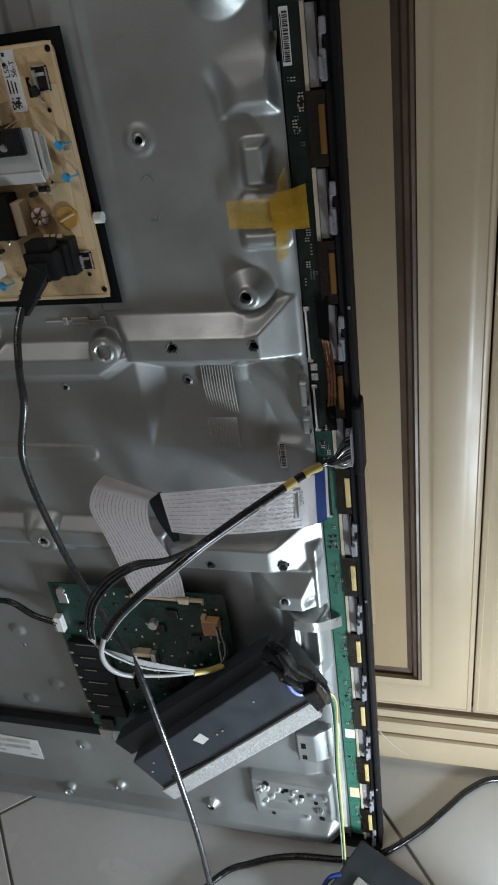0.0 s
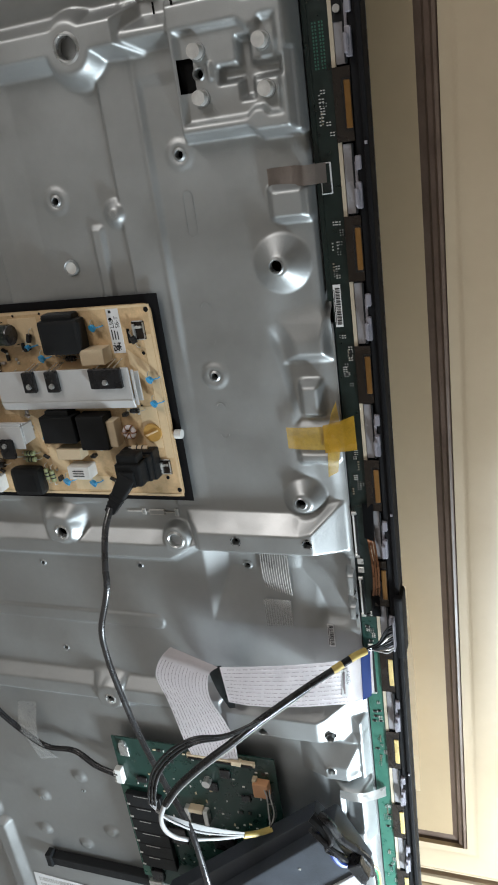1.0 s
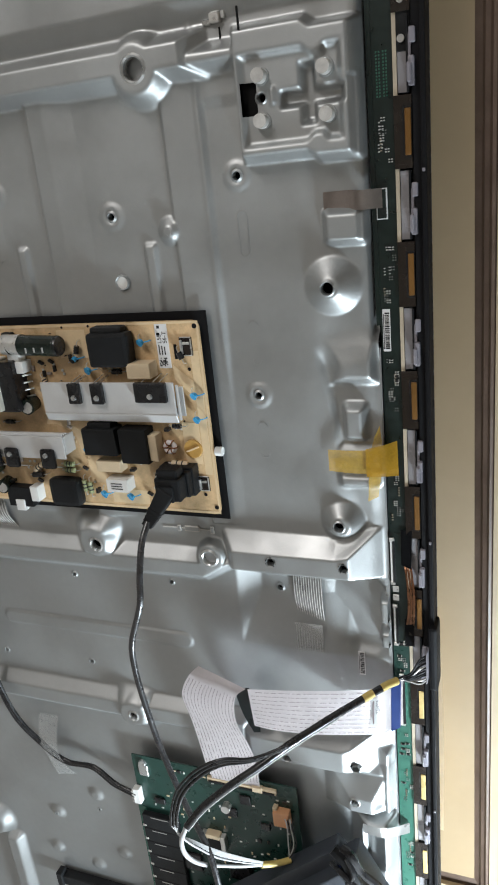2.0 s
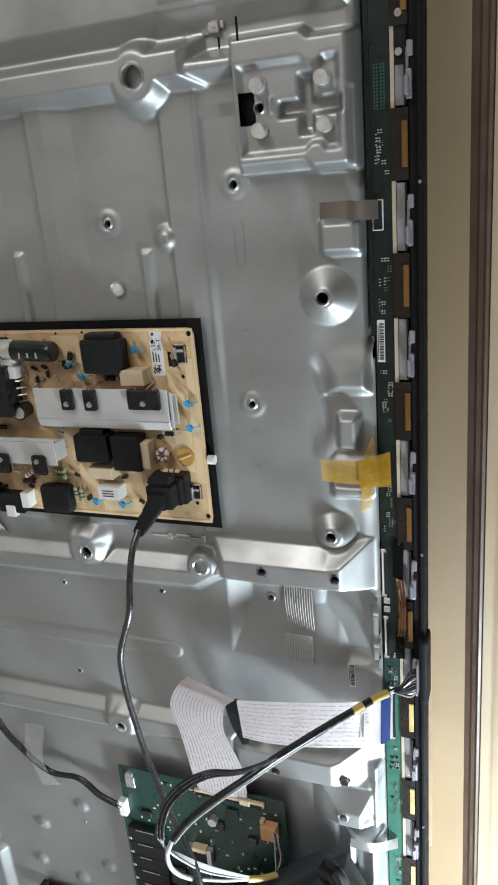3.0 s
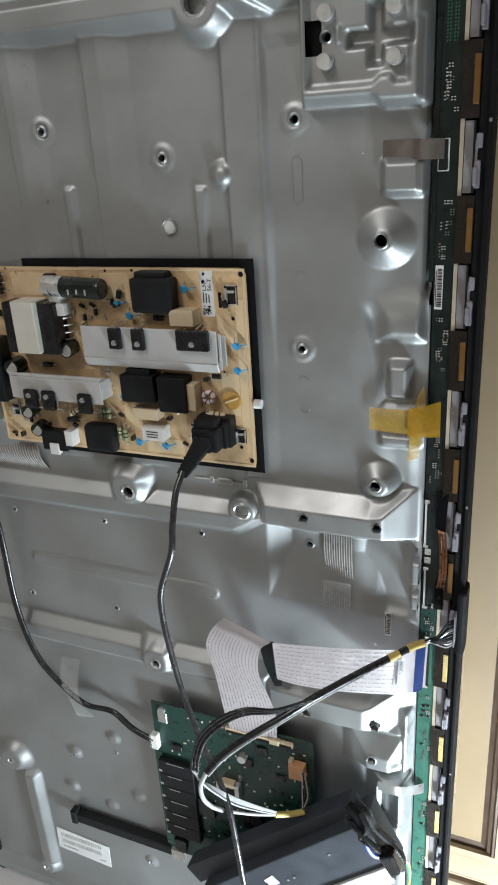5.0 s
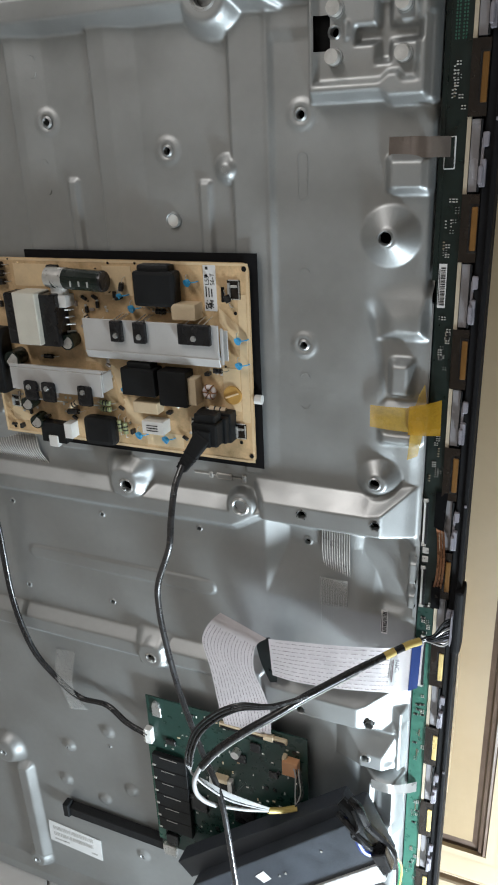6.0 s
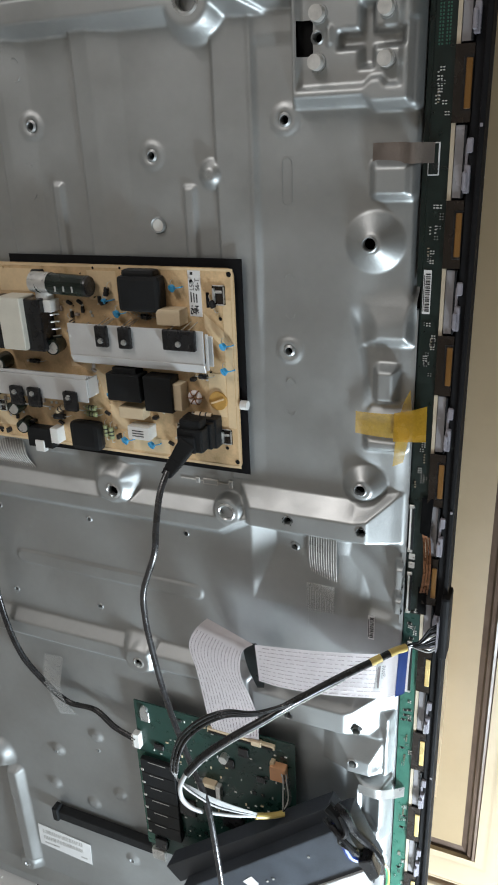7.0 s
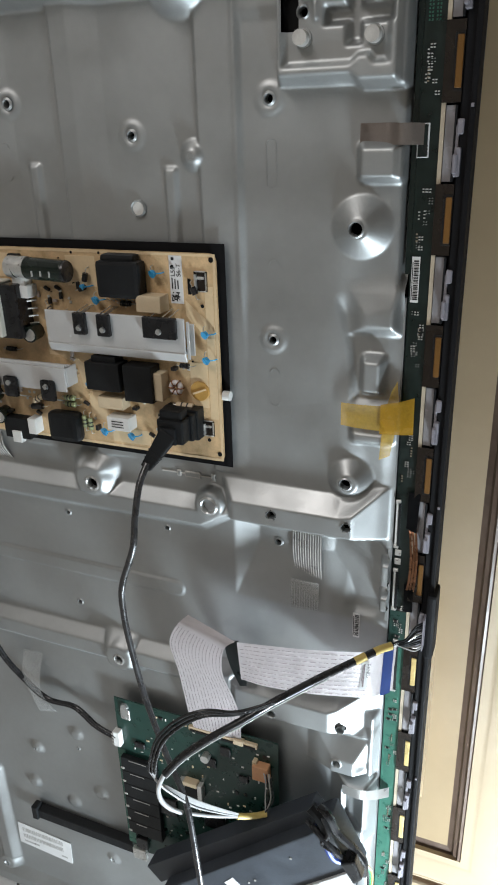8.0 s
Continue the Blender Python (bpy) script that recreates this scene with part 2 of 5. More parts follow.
part("housing", box(-1.1, 0.1, -1.27, -0.93, CEILING - 0.05, CEILING, 0.006), WHITE_PLASTIC, fixture)

# assumed body for the unseen low light
lamp = thing("unseen_low_lamp", "black floodlight added out of view on the tile floor", "lamp", LOW_LAMP.copy())
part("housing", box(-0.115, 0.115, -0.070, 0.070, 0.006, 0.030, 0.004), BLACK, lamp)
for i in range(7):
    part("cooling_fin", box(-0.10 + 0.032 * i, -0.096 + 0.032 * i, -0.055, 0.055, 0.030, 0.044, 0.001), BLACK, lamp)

wardrobe = thing("wardrobe", "beige lacquered wardrobe with dark-moulded panel doors", "wardrobe")
WY = 0.130
part("carcass", box(-1.25, 1.45, WY + 0.03, 0.6, 0.0, 2.2), LACQUER, wardrobe)
for y0, z0, z1, bv in ((WY - 0.007, 0.011, 0.062, 0.004), (WY + 0.004, 0.0, 0.011, 0.0), (WY - 0.003, 0.062, 0.088, 0.006), (WY + 0.004, 0.088, 0.104, 0.004)):
    part("plinth", box(-1.25, 1.45, y0, WY + 0.03, z0, z1, bv, seg=2), LACQUER_PALE, wardrobe, "beige stepped plinth board")
# Shade between plinth and doors, put in as a dark brown strip.
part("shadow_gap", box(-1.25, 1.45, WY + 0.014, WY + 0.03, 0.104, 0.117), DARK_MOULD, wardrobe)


def sweep_frame(x0, x1, z0, z1, profile):
    """A mitred rectangular moulding; profile: pairs of inset and y."""
    bm = bmesh.new()
    rings = [[bm.verts.new(c) for c in ((x0 + i, y, z0 + i), (x1 - i, y, z0 + i), (x1 - i, y, z1 - i), (x0 + i, y, z1 - i))] for i, y in profile]
    for a, b in zip(rings, rings[1:]):
        for k in range(4):
            bm.faces.new((a[k], a[(k + 1) % 4], b[(k + 1) % 4], b[k]))
    return bm


def wardrobe_leaf(x0, x1):
    z0, z1, stile, rail = 0.118, 2.1, 0.061, 0.052
    frame_bm = sweep_frame(x0, x1, z0, z1, [(0, WY + 0.028), (0, WY + 0.006), (0.002, WY + 0.004), (0.005, WY + 0.0032), (0.0062, WY + 0.0042), (0.010, WY + 0.003), (0.0135, WY + 0.001),
                                            (0.02, WY - 0.0002), (0.03, WY - 0.0008), (0.040, WY - 0.0004), (0.047, WY), (0.0485, WY + 0.0008), (0.0535, WY + 0.0005), (stile, WY + 0.0005), (stile, WY + 0.006)])
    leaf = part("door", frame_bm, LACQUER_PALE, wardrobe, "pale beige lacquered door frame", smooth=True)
    part("moulding", sweep_frame(x0 + stile, x1 - stile, z0 + rail - 0.002, z1 - rail, [(0, WY + 0.004), (0.0015, WY + 0.001), (0.004, WY + 0.0005), (0.006, WY + 0.004), (0.010, WY + 0.0055), (0.012, WY + 0.009), (0.018, WY + 0.012), (0.0205, WY + 0.013)]), DARK_MOULD, leaf, "dark brown stepped moulding")
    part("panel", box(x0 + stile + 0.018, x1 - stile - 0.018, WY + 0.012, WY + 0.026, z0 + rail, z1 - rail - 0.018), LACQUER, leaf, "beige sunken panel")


for k in range(-3, 3):
    wardrobe_leaf(0.098 + 0.452 * (k - 1) + 0.002, 0.098 + 0.452 * k)

paper = thing("paper_sheet", "narrow cream paper sheet tucked behind the television", "paper")
part("sheet", ribbon([(-0.06, 0.100, 0.318), (-0.06, 0.110, 0.45), (-0.06, 0.116, 0.6)], [(-0.0115, 0.100, 0.314), (-0.0105, 0.110, 0.45), (-0.013, 0.116, 0.6)]), CREAM, paper)

# ---------------------------------------------------------------- the television: chassis
tv = thing("television", "opened flat television standing on its short side, back removed", "television", LEAN.copy())
RIGHT, LEFT, BOTTOM, TOP = -0.049, -0.672, 0.004, 1.222


def chassis_height(x, z):
    """How far the pressed sheet stands out towards the room."""
    def ramp(d, w):
        t = np.clip(d / w, 0, 1)
        return t * t * (3 - 2 * t)

    def pad(x0, x1, z0, z1, w, w2=None):
        r = min(w, (x1 - x0) / 2, (z1 - z0) / 2)
        qx, qz = np.abs(x - (x0 + x1) / 2) - (x1 - x0) / 2 + r, np.abs(z - (z0 + z1) / 2) - (z1 - z0) / 2 + r
        d = r - np.hypot(np.maximum(qx, 0), np.maximum(qz, 0)) - np.minimum(np.maximum(qx, qz), 0)
        return np.clip(d / w, 0, 1)

    def facet(x0, x1, z0, z1, wl, wr, wb, wt):
        d = np.minimum(np.minimum((x - x0) / wl, (x1 - x) / wr), np.minimum((z - z0) / wb, (z1 - z) / wt))
        return np.clip(d, 0, 1)

    def cone(cx, cz, r0, r1):
        return np.clip((r1 - np.hypot(x - cx, z - cz)) / (r1 - r0), 0, 1)

    def dome(cx, cz, r0, r1):
        return ramp(r1 - np.hypot(x - cx, z - cz), r1 - r0)

    def up(h, shape, amount):
        return np.maximum(h, np.minimum(h, 0) * (1 - shape) + shape * amount)

    h = np.zeros_like(x)
    # long shallow steps between the ribs
    for x0, x1 in ((-0.545, -0.49), (-0.422, -0.396), (-0.337, -0.305)):
        h += 0.0044 * facet(x0, x1 + 0.012, 0.735, 1.118, 0.0013, 0.026, 0.0013, 0.0013)
    h += 0.0038 * facet(-0.212, -0.177, 0.735, 1.118, 0.0013, 0.032, 0.0013, 0.0013)
    h -= 0.0020 * ramp(x + 0.1795, 0.0045) * ramp(z - 0.82, 0.10) * ramp(1.10 - z, 0.01)
    h += 0.0013 * np.exp(-((x + 0.180) / 0.0024) ** 2) * ramp(z - 0.86, 0.06)
    for cx, z1 in ((-0.367, 1.0), (-0.237, 0.996), (-0.497, 1.0)):
        h += 0.0036 * pad(cx - 0.0065, cx + 0.0065, 0.765, z1, 0.0028)
    # flank along the driver boards
    edge = ramp(x + 0.104 + 0.008 * np.sin(z * 31), 0.026)
    h -= (0.002 + 0.004 * ramp(0.80 - z, 0.05)) * edge
    h -= 0.004 * ramp(x + 0.0895 + 0.012 * np.clip((z - 0.81) / 0.08, -0.2, 1.4) ** 2, 0.008) * ramp(z - 0.812, 0.006) * ramp(0.905 - z, 0.02)
    h -= 0.002 * ramp(x + 0.062, 0.012)
    # top rib with its bulge
    t = np.maximum(facet(-0.70, -0.166, 1.111, 1.147, 0.010, 0.018, 0.010, 0.010), 0.80 * facet(-0.70, -0.128, 1.1135, 1.1375 - 0.03 * np.clip(x + 0.20, 0, 0.06), 0.01, 0.012, 0.009, 0.009))
    t = np.maximum(t, dome(-0.222, 1.124, 0.016, 0.030))
    h = up(h, t, 0.018)
    h = up(h, pad(-0.70, -0.05, 1.150, 1.212, 0.014), 0.010)
    h = up(h, pad(-0.205, -0.055, 1.162, 1.19, 0.010), 0.012)
    # fixing plate with its stepped outline, sunken field and cross
    half = np.clip((x + 0.0905) / 0.006, 0, 1)
    p = facet(-0.146, -0.0515, 1.0475 - 0.004 * half, 1.143 - 0.005 * half, 0.0045, 0.007, 0.0065, 0.006)
    h = up(h, p, 0.016)
    h -= 0.0055 * facet(-0.1395, -0.0625, 1.058 + 0.005 * half * np.clip((-0.074 - x) / 0.004, 0, 1), 1.1215 - 0.005 * half * np.clip((-0.074 - x) / 0.004, 0, 1), 0.0035, 0.004, 0.0035, 0.0035)
    h -= 0.0095 * np.maximum(facet(-0.1105, -0.0600, 1.0825, 1.0955, 0.0025, 0.005, 0.003, 0.0035), facet(-0.0950, -0.0830, 1.0700, 1.1120, 0.0025, 0.003, 0.004, 0.003))
    h += 0.0025 * pad(-0.118, -0.113, 1.086, 1.099, 0.002)
    # dishes round the small fixing holes
    for cx, cz in ((-0.154, 1.041), (-0.270, 1.019), (-0.386, 1.046), (-0.153, 0.862)):
        h += 0.0017 * cone(cx, cz, 0.0085, 0.0125) - 0.0016 * cone(cx, cz, 0.0035, 0.007)
    stud = cone(-0.2155, 1.0035, 0.0045, 0.0125)
    h = np.where(stud > 0, np.maximum(h, 0.0078 * stud), h)
    # raised pads along the flank
    for x0, x1, z0, z1, a, w in ((-0.088, -0.050, 0.982, 1.012, 0.004, 0.006), (-0.0815, -0.0585, 0.821, 0.856, 0.001, 0.0055), (-0.088, -0.05, 0.778, 0.796, 0.002, 0.006)):
        h = up(h, pad(x0, x1, z0, z1, w), a + 0.004)
    h = up(h, ramp(facet(-0.095, -0.049, 0.868, 0.918 + 0.25 * np.clip(x + 0.075, -0.02, 0.02), 0.020, 0.008, 0.012, 0.034), 1), 0.0026)
    h = up(h, cone(-0.0825, 0.952, 0.0075, 0.0235), 0.0105)
    h = up(h, cone(-0.0855, 0.745, 0.0085, 0.0195), 0.0100)
    h = np.where((z < 1.10) & (z > 0.74), np.minimum(h, np.where(x > -0.058, 0.004, 1)), h)
    # the sheet turns down towards the driver boards
    h -= 0.0150 * ramp(x + 0.0550, 0.0042) * ramp(z - 0.905, 0.015)
    # middle rib
    h = up(h, facet(-0.204, -0.0515, 0.6885, 0.7305 + 0.009 * np.clip((x + 0.092) / 0.034, 0, 1), 0.014, 0.028, 0.0065, 0.0165), 0.016)
    h = up(h, facet(-0.80, -0.165, 0.671 + 0.018 * np.clip((x + 0.225) / 0.03, 0, 1), 0.708, 0.012, 0.03, 0.010, 0.012), 0.012)
    h = up(h, np.maximum(ramp(pad(-0.371, -0.311, 0.683, 0.742, 0.020), 1), dome(-0.341, 0.712, 0.013, 0.028)), 0.0175)
    h = up(h, dome(-0.215, 0.703, 0.0125, 0.0175), 0.0125)
    # sunken field below it
    sink = np.minimum(0.0122 * np.clip((z - 0.603) / 0.06, 0, 1), np.minimum((x + 0.1955) * 0.56, (0.689 - z) * 1.1))
    h -= np.clip(sink, 0, 1) * np.clip((-0.053 - x) / 0.008, 0, 1)
    h -= 0.0050 * ramp(x + 0.090, 0.012) * ramp(z - 0.598, 0.016) * ramp(0.682 - z, 0.010)
    h = up(h, np.maximum(facet(-0.0575, -0.040, 0.643, 0.669, 0.002, 0.002, 0.002, 0.002), facet(-0.0575, -0.040, 0.616, 0.635, 0.002, 0.002, 0.002, 0.002)), 0.001)
    h += 0.0020 * np.clip((0.009 - np.hypot(np.maximum(np.abs(x + 0.372) - 0.111, 0), z - 0.595)) / 0.002, 0, 1)
    h = up(h, pad(-0.70, -0.190, 0.478, 0.520, 0.013), 0.012)
    h = up(h, np.maximum(ramp(pad(-0.363, -0.303, 0.469, 0.528, 0.020), 1), dome(-0.333, 0.498, 0.013, 0.028)), 0.0175)
    # lower right: fixing rib, cone and pads
    h = up(h, facet(-0.215, -0.0495, 0.4655, 0.5145 + 0.012 * np.clip((x + 0.09) / 0.03, 0, 1), 0.02, 0.048, 0.0065, 0.0175), 0.0155)
    h = up(h, facet(-0.122, -0.0495, 0.4185, 0.480, 0.030, 0.020, 0.007, 0.038), 0.016)
    h = up(h, facet(-0.064, -0.0495, 0.4185, 0.500, 0.020, 0.013, 0.006, 0.02), 0.014)
    h -= 0.004 * cone(-0.064, 0.4335, 0.001, 0.006)
    h = up(h, facet(-0.096, -0.0485, 0.328, 0.4135, 0.020, 0.010, 0.006, 0.005), 0.015)
    h -= 0.011 * facet(-0.0825, -0.0545, 0.350, 0.3965, 0.003, 0.016, 0.012, 0.003)
    h = up(h, facet(-0.100, -0.050, 0.178, 0.232, 0.003, 0.026, 0.003, 0.003), 0.011)
    h = up(h, pad(-0.168, -0.058, 0.060, 0.140, 0.007), 0.012)
    h -= 0.006 * pad(-0.155, -0.066, 0.078, 0.124, 0.008)
    # left and bottom
    h = up(h, pad(-0.584, -0.552, 0.060, 0.245, 0.009), 0.011)
    h = up(h, dome(-0.59, 0.262, 0.014, 0.03), 0.014)
    h = up(h, dome(-0.572, 0.058, 0.010, 0.022), 0.012)
    for cx, cz, a in ((-0.390, 0.138, 0.004), (-0.355, 0.062, 0.010), (-0.226, 0.053, 0.012), (-0.434, 0.040, 0.010), (-0.485, 0.300, 0.006),
                      (-0.420, 0.345, 0.005), (-0.395, 0.255, 0.006), (-0.500, 0.235, 0.006), (-0.44, 0.222, 0.004)):
        h = up(h, dome(cx, cz, 0.004, 0.012), 0.75 * a)
    h = up(h, pad(-0.70, -0.06, -0.02, 0.046, 0.014), 0.010)
    h -= 0.012 * ramp(0.016 - z, 0.012)
    return np.maximum(h, -0.0145)


# holes: x, z, radius, number of sides, ring radius
HOLES = [(-0.222, 1.124, 0.0082, 28, 0.014), (-0.084, 0.952, 0.0047, 24, 0.008), (-0.087, 0.745, 0.0043, 24, 0.008), (-0.154, 1.041, 0.0031, 20, 0.006), (-0.270, 1.019, 0.0029, 20, 0.006),
         (-0.386, 1.046, 0.0031, 20, 0.006), (-0.153, 0.862, 0.0029, 20, 0.006), (-0.152, 0.707, 0.0041, 6, 0.006), (-0.084, 0.707, 0.0041, 6, 0.006),
         (-0.337, 0.709, 0.0056, 24, 0.0095), (-0.215, 0.703, 0.0066, 24, 0.0105), (-0.331, 0.497, 0.0046, 24, 0.0095), (-0.155, 0.664, 0.0028, 16, 0.005), (-0.384, 0.660, 0.0022, 16, 0.0045),
         (-0.267, 0.664, 0.0022, 16, 0.0045), (-0.385, 0.548, 0.0026, 16, 0.005), (-0.503, 0.545, 0.0026, 16, 0.005), (-0.505, 0.657, 0.0022, 16, 0.0045),
         (-0.085, 0.478, 0.0041, 6, 0.006), (-0.156, 0.478, 0.0041, 6, 0.006), (-0.087, 0.437, 0.0041, 20, 0.0075), (-0.124, 1.092, 0.0031, 18, 0.005),
         (-0.390, 0.138, 0.0031, 18, 0.006), (-0.434, 0.040, 0.0043, 20, 0.008), (-0.226, 0.053, 0.0043, 20, 0.008), (-0.355, 0.062, 0.0034, 18, 0.007),
         (-0.59, 0.262, 0.0039, 18, 0.007), (-0.572, 0.058, 0.0039, 18, 0.007), (-0.420, 0.320, 0.0017, 14, 0.003), (-0.485, 0.30, 0.0017, 14, 0.003)]


def build_chassis():
    step = 0.0014
    xs = np.arange(LEFT, RIGHT + 1e-6, step)
    zs = np.arange(BOTTOM, TOP + 1e-6, step)
    X, Z = np.meshgrid(xs, zs)
    H = chassis_height(X, Z)
    K = (H[:-2, 1:-1] + H[2:, 1:-1] + H[1:-1, :-2] + H[1:-1, 2:]) / 4
    H[1:-1, 1:-1] = 0.6 * H[1:-1, 1:-1] + 0.4 * K
    H += 0.00022 * np.sin(X * 41 + 1) * np.sin(Z * 29)
    nx, nz = len(xs), len(zs)
    verts = np.stack([X, -H, Z], -1).reshape(-1, 3)
    i = np.arange(nx * nz).reshape(nz, nx)
    quads = np.stack([i[:-1, :-1], i[:-1, 1:], i[1:, 1:], i[1:, :-1]], -1).reshape(-1, 4)
    cx, cz = (X[:-1, :-1] + step / 2).ravel(), (Z[:-1, :-1] + step / 2).ravel()
    keep = np.ones(len(quads), bool)
    for hx, hz, r, _, ro in HOLES:
        keep &= np.hypot(cx - hx, cz - hz) > r + 0.0007
    keep &= ~((cx > -0.139) & (cx < -0.128) & (cz > 1.081) & (cz < 1.103))
    me = bpy.data.meshes.new("chassis")
    me.from_pydata(verts.tolist(), [], quads[keep].tolist())
    me.polygons.foreach_set("use_smooth", np.ones(len(me.polygons), dtype=bool))
    me.materials.append(STEEL)
    ob = new("chassis", me)
    ob.parent = tv
    return tagged(ob, "pressed galvanised steel back plate with ribs and bosses")


chassis = build_chassis()


def level(x, z):
    """The sheet's y at a place."""
    return -float(chassis_height(np.array([x]), np.array([z]))[0])


for hx, hz, r, n, ro in HOLES:
    yy = min(level(hx + ro * math.cos(a), hz + ro * math.sin(a)) for a in (0, 1.57, 3.14, 4.71))
    part("hole_rim", washer(hx, yy - 0.0004, hz, r, r + (0.0032 if ro >= 0.0095 else 0.0022 if n > 6 else 0.0008), 0.007, n, 0.0008 if n > 6 else 0.0003), BRIGHT_STEEL if ro >= 0.0095 else STEEL, chassis, smooth=n > 6)
# light-box behind the sheet: its unlit dark is put into the colour
part("backlight_tray", box(LEFT, -0.016, 0.0155, 0.024, BOTTOM, TOP), HOLE, tv, "tray behind the steel plate, coloured dark for its unlit inside")
for hx, hz, r in ((-0.222, 1.124, 0.010), (-0.215, 0.703, 0.008)):
    part("diffuser_patch", cyl((hx, -0.008, hz), (hx, -0.007, hz), r), DIFFUSER, tv, "pale film seen through the hole")

# ---------------------------------------------------------------- the television: panel edge with driver boards
part("side_wall", box(-0.0515, RIGHT + 0.001, 0.0088, 0.0145, BOTTOM, 0.90), STEEL, tv)
bez = bmesh.new()
add_box(bez, -0.0125, -0.0085, 0.004, 0.0205, 0.0, 1.228, 0.001, seg=2)
add_box(bez, -0.0192, -0.0115, 0.0072, 0.0205, 0.0, 1.228, 0.001)
part("bezel_side", bez, BLACK_SHEET, tv, "black plastic edge frame")
part("bezel_far_side", box(-0.696, -0.668, -0.004, 0.0215, 0.0, 1.228, 0.002), BLACK, tv, "black plastic edge frame")
part("bezel_top", box(-0.67, -0.010, 0.0, 0.0215, 1.221, 1.229, 0.0015), BLACK, tv, "black plastic edge frame")
part("bezel_bottom", box(-0.67, -0.010, 0.0, 0.0215, -0.0005, 0.006, 0.001), BLACK, tv, "black plastic edge frame")
part("screen", box(-0.69, -0.008, 0.0205, 0.0245, 0.004, 1.224, 0.0008), BLACK_GLOSS, tv, "black glass display panel")
part("frame_bulge", box(-0.0135, -0.0052, -0.002, 0.021, 0.578, 0.646, 0.003, seg=2), BLACK_SHEET, tv, "black plastic bulge at the middle of the edge")

BOARD_Y = 0.0095
rnd = random.Random(4)
upper = part("source_board", add_box(box(-0.0470, -0.0305, BOARD_Y, BOARD_Y + 0.0014, 0.612, 1.205, 0.0003), -0.0505, -0.0470, BOARD_Y, BOARD_Y + 0.0014, 0.918, 1.205), GREEN_DARK, tv, "dark green narrow driver circuit board")
lower = part("source_board", box(-0.0470, -0.0290, BOARD_Y, BOARD_Y + 0.0014, 0.016, 0.578, 0.0003), GREEN_LIGHT, tv, "light green narrow driver circuit board")
join = part("joining_board", box(-0.0470, -0.031, BOARD_Y - 0.0004, BOARD_Y + 0.001, 0.575, 0.616, 0.0003), GREEN, tv)

chip_sizes = [(0.0010, 0.0005), (0.0014, 0.0008), (0.0026, 0.0018), (0.0009, 0.0015)]
small = [part("chip", box(-a / 2, a / 2, -0.0011, 0, -b / 2, b / 2, 0.0002), (CHIP_GREY, TIN, BLACK_GLOSS, CHIP_TAN)[i], upper) for i, (a, b) in enumerate(chip_sizes)]
for o in small:
    o.matrix_basis = pose(-0.039, BOARD_Y, 1.19 - 0.012 * small.index(o))


def scatter_chips(board, x0, x1, z0, z1, count, y):
    """Small chips in tidy clusters, as a machine sets them."""
    left = int(count * 2.6)
    while left > 0:
        cx, cz = rnd.uniform(x0 + 0.001, x1 - 0.002), rnd.uniform(z0, z1)
        kind = rnd.random()
        if kind < 0.55:
            cols, rows, k, dx, dz = 2, rnd.choice((2, 2, 3)), rnd.choice((0, 1)), 0.0020, 0.0019
        elif kind < 0.8:
            cols, rows, k, dx, dz = 1, rnd.choice((2, 3, 4)), rnd.choice((1, 3)), 0.002, 0.0024
        else:
            cols, rows, k, dx, dz = 1, 1, 2, 0.003, 0.003
        for i in range(cols):
            for j in range(rows):
                shared("chip", small[k], board, pose(cx + dx * i, y, cz + dz * j, 0, 90 if k == 3 else 0, 0))
        if kind >= 0.8:
            for j in (-1, 0, 1):
                for sx in (-0.0018, 0.0018):
                    shared("chip", small[0], board, pose(cx + sx, y + 0.0004, cz + 0.0008 * j, 0, 0, 0))
            left -= 3
        left -= cols * rows


for z0, z1, n in ((1.165, 1.20, 8), (1.035, 1.075, 15), (0.935, 0.978, 17), (0.845, 0.893, 20), (0.745, 0.79, 14), (0.615, 0.622, 3)):
    scatter_chips(upper, -0.0445, -0.0335, z0, z1, n, BOARD_Y)
for z0, z1, n in ((0.485, 0.535, 14), (0.425, 0.465, 14), (0.33, 0.37, 14), (0.25, 0.30, 16), (0.21, 0.235, 6), (0.13, 0.18, 10), (0.04, 0.075, 12)):
    scatter_chips(lower, -0.0435, -0.0325, z0, z1, n, BOARD_Y)
scatter_chips(join, -0.043, -0.034, 0.588, 0.605, 9, BOARD_Y - 0.0004)

# rows of solder pads
pads = bmesh.new()
for i in range(14):
    for x in (-0.0435, -0.0415, -0.0385, -0.0365):
        add_box(pads, x - 0.0005, x + 0.0005, BOARD_Y - 0.0003, BOARD_Y, 1.083 + 0.0022 * i, 1.0842 + 0.0022 * i)
tagged(part("solder_pad_field", pads, GREEN_LIGHT, upper), kind="stuff")


def paper_label(parent, x0, x1, z0, z1, y, code="bars", turn=None):
    lab = part("label_sticker", box(x0, x1, y - 0.0003, y, z0, z1), PAPER, parent, "white printed sticker")
    bm = bmesh.new()
    z = z0 + 0.002
    r2 = random.Random(int(abs(x0 * 1e4)))
    if code == "bars":
        w = x1 - x0
        while z < z1 - 0.002:
            t = r2.choice((0.0004, 0.0007, 0.0011))
            add_box(bm, x0 + 0.28 * w, x1 - 0.12 * w, y - 0.0005, y - 0.0003, z, z + t)
            z += t + r2.choice((0.0005, 0.0008))
        add_box(bm, x0 + 0.08 * w, x0 + 0.18 * w, y - 0.0005, y - 0.0003, z0 + 0.002, z1 - 0.004)
    part("print", bm, INK, lab)
    return lab


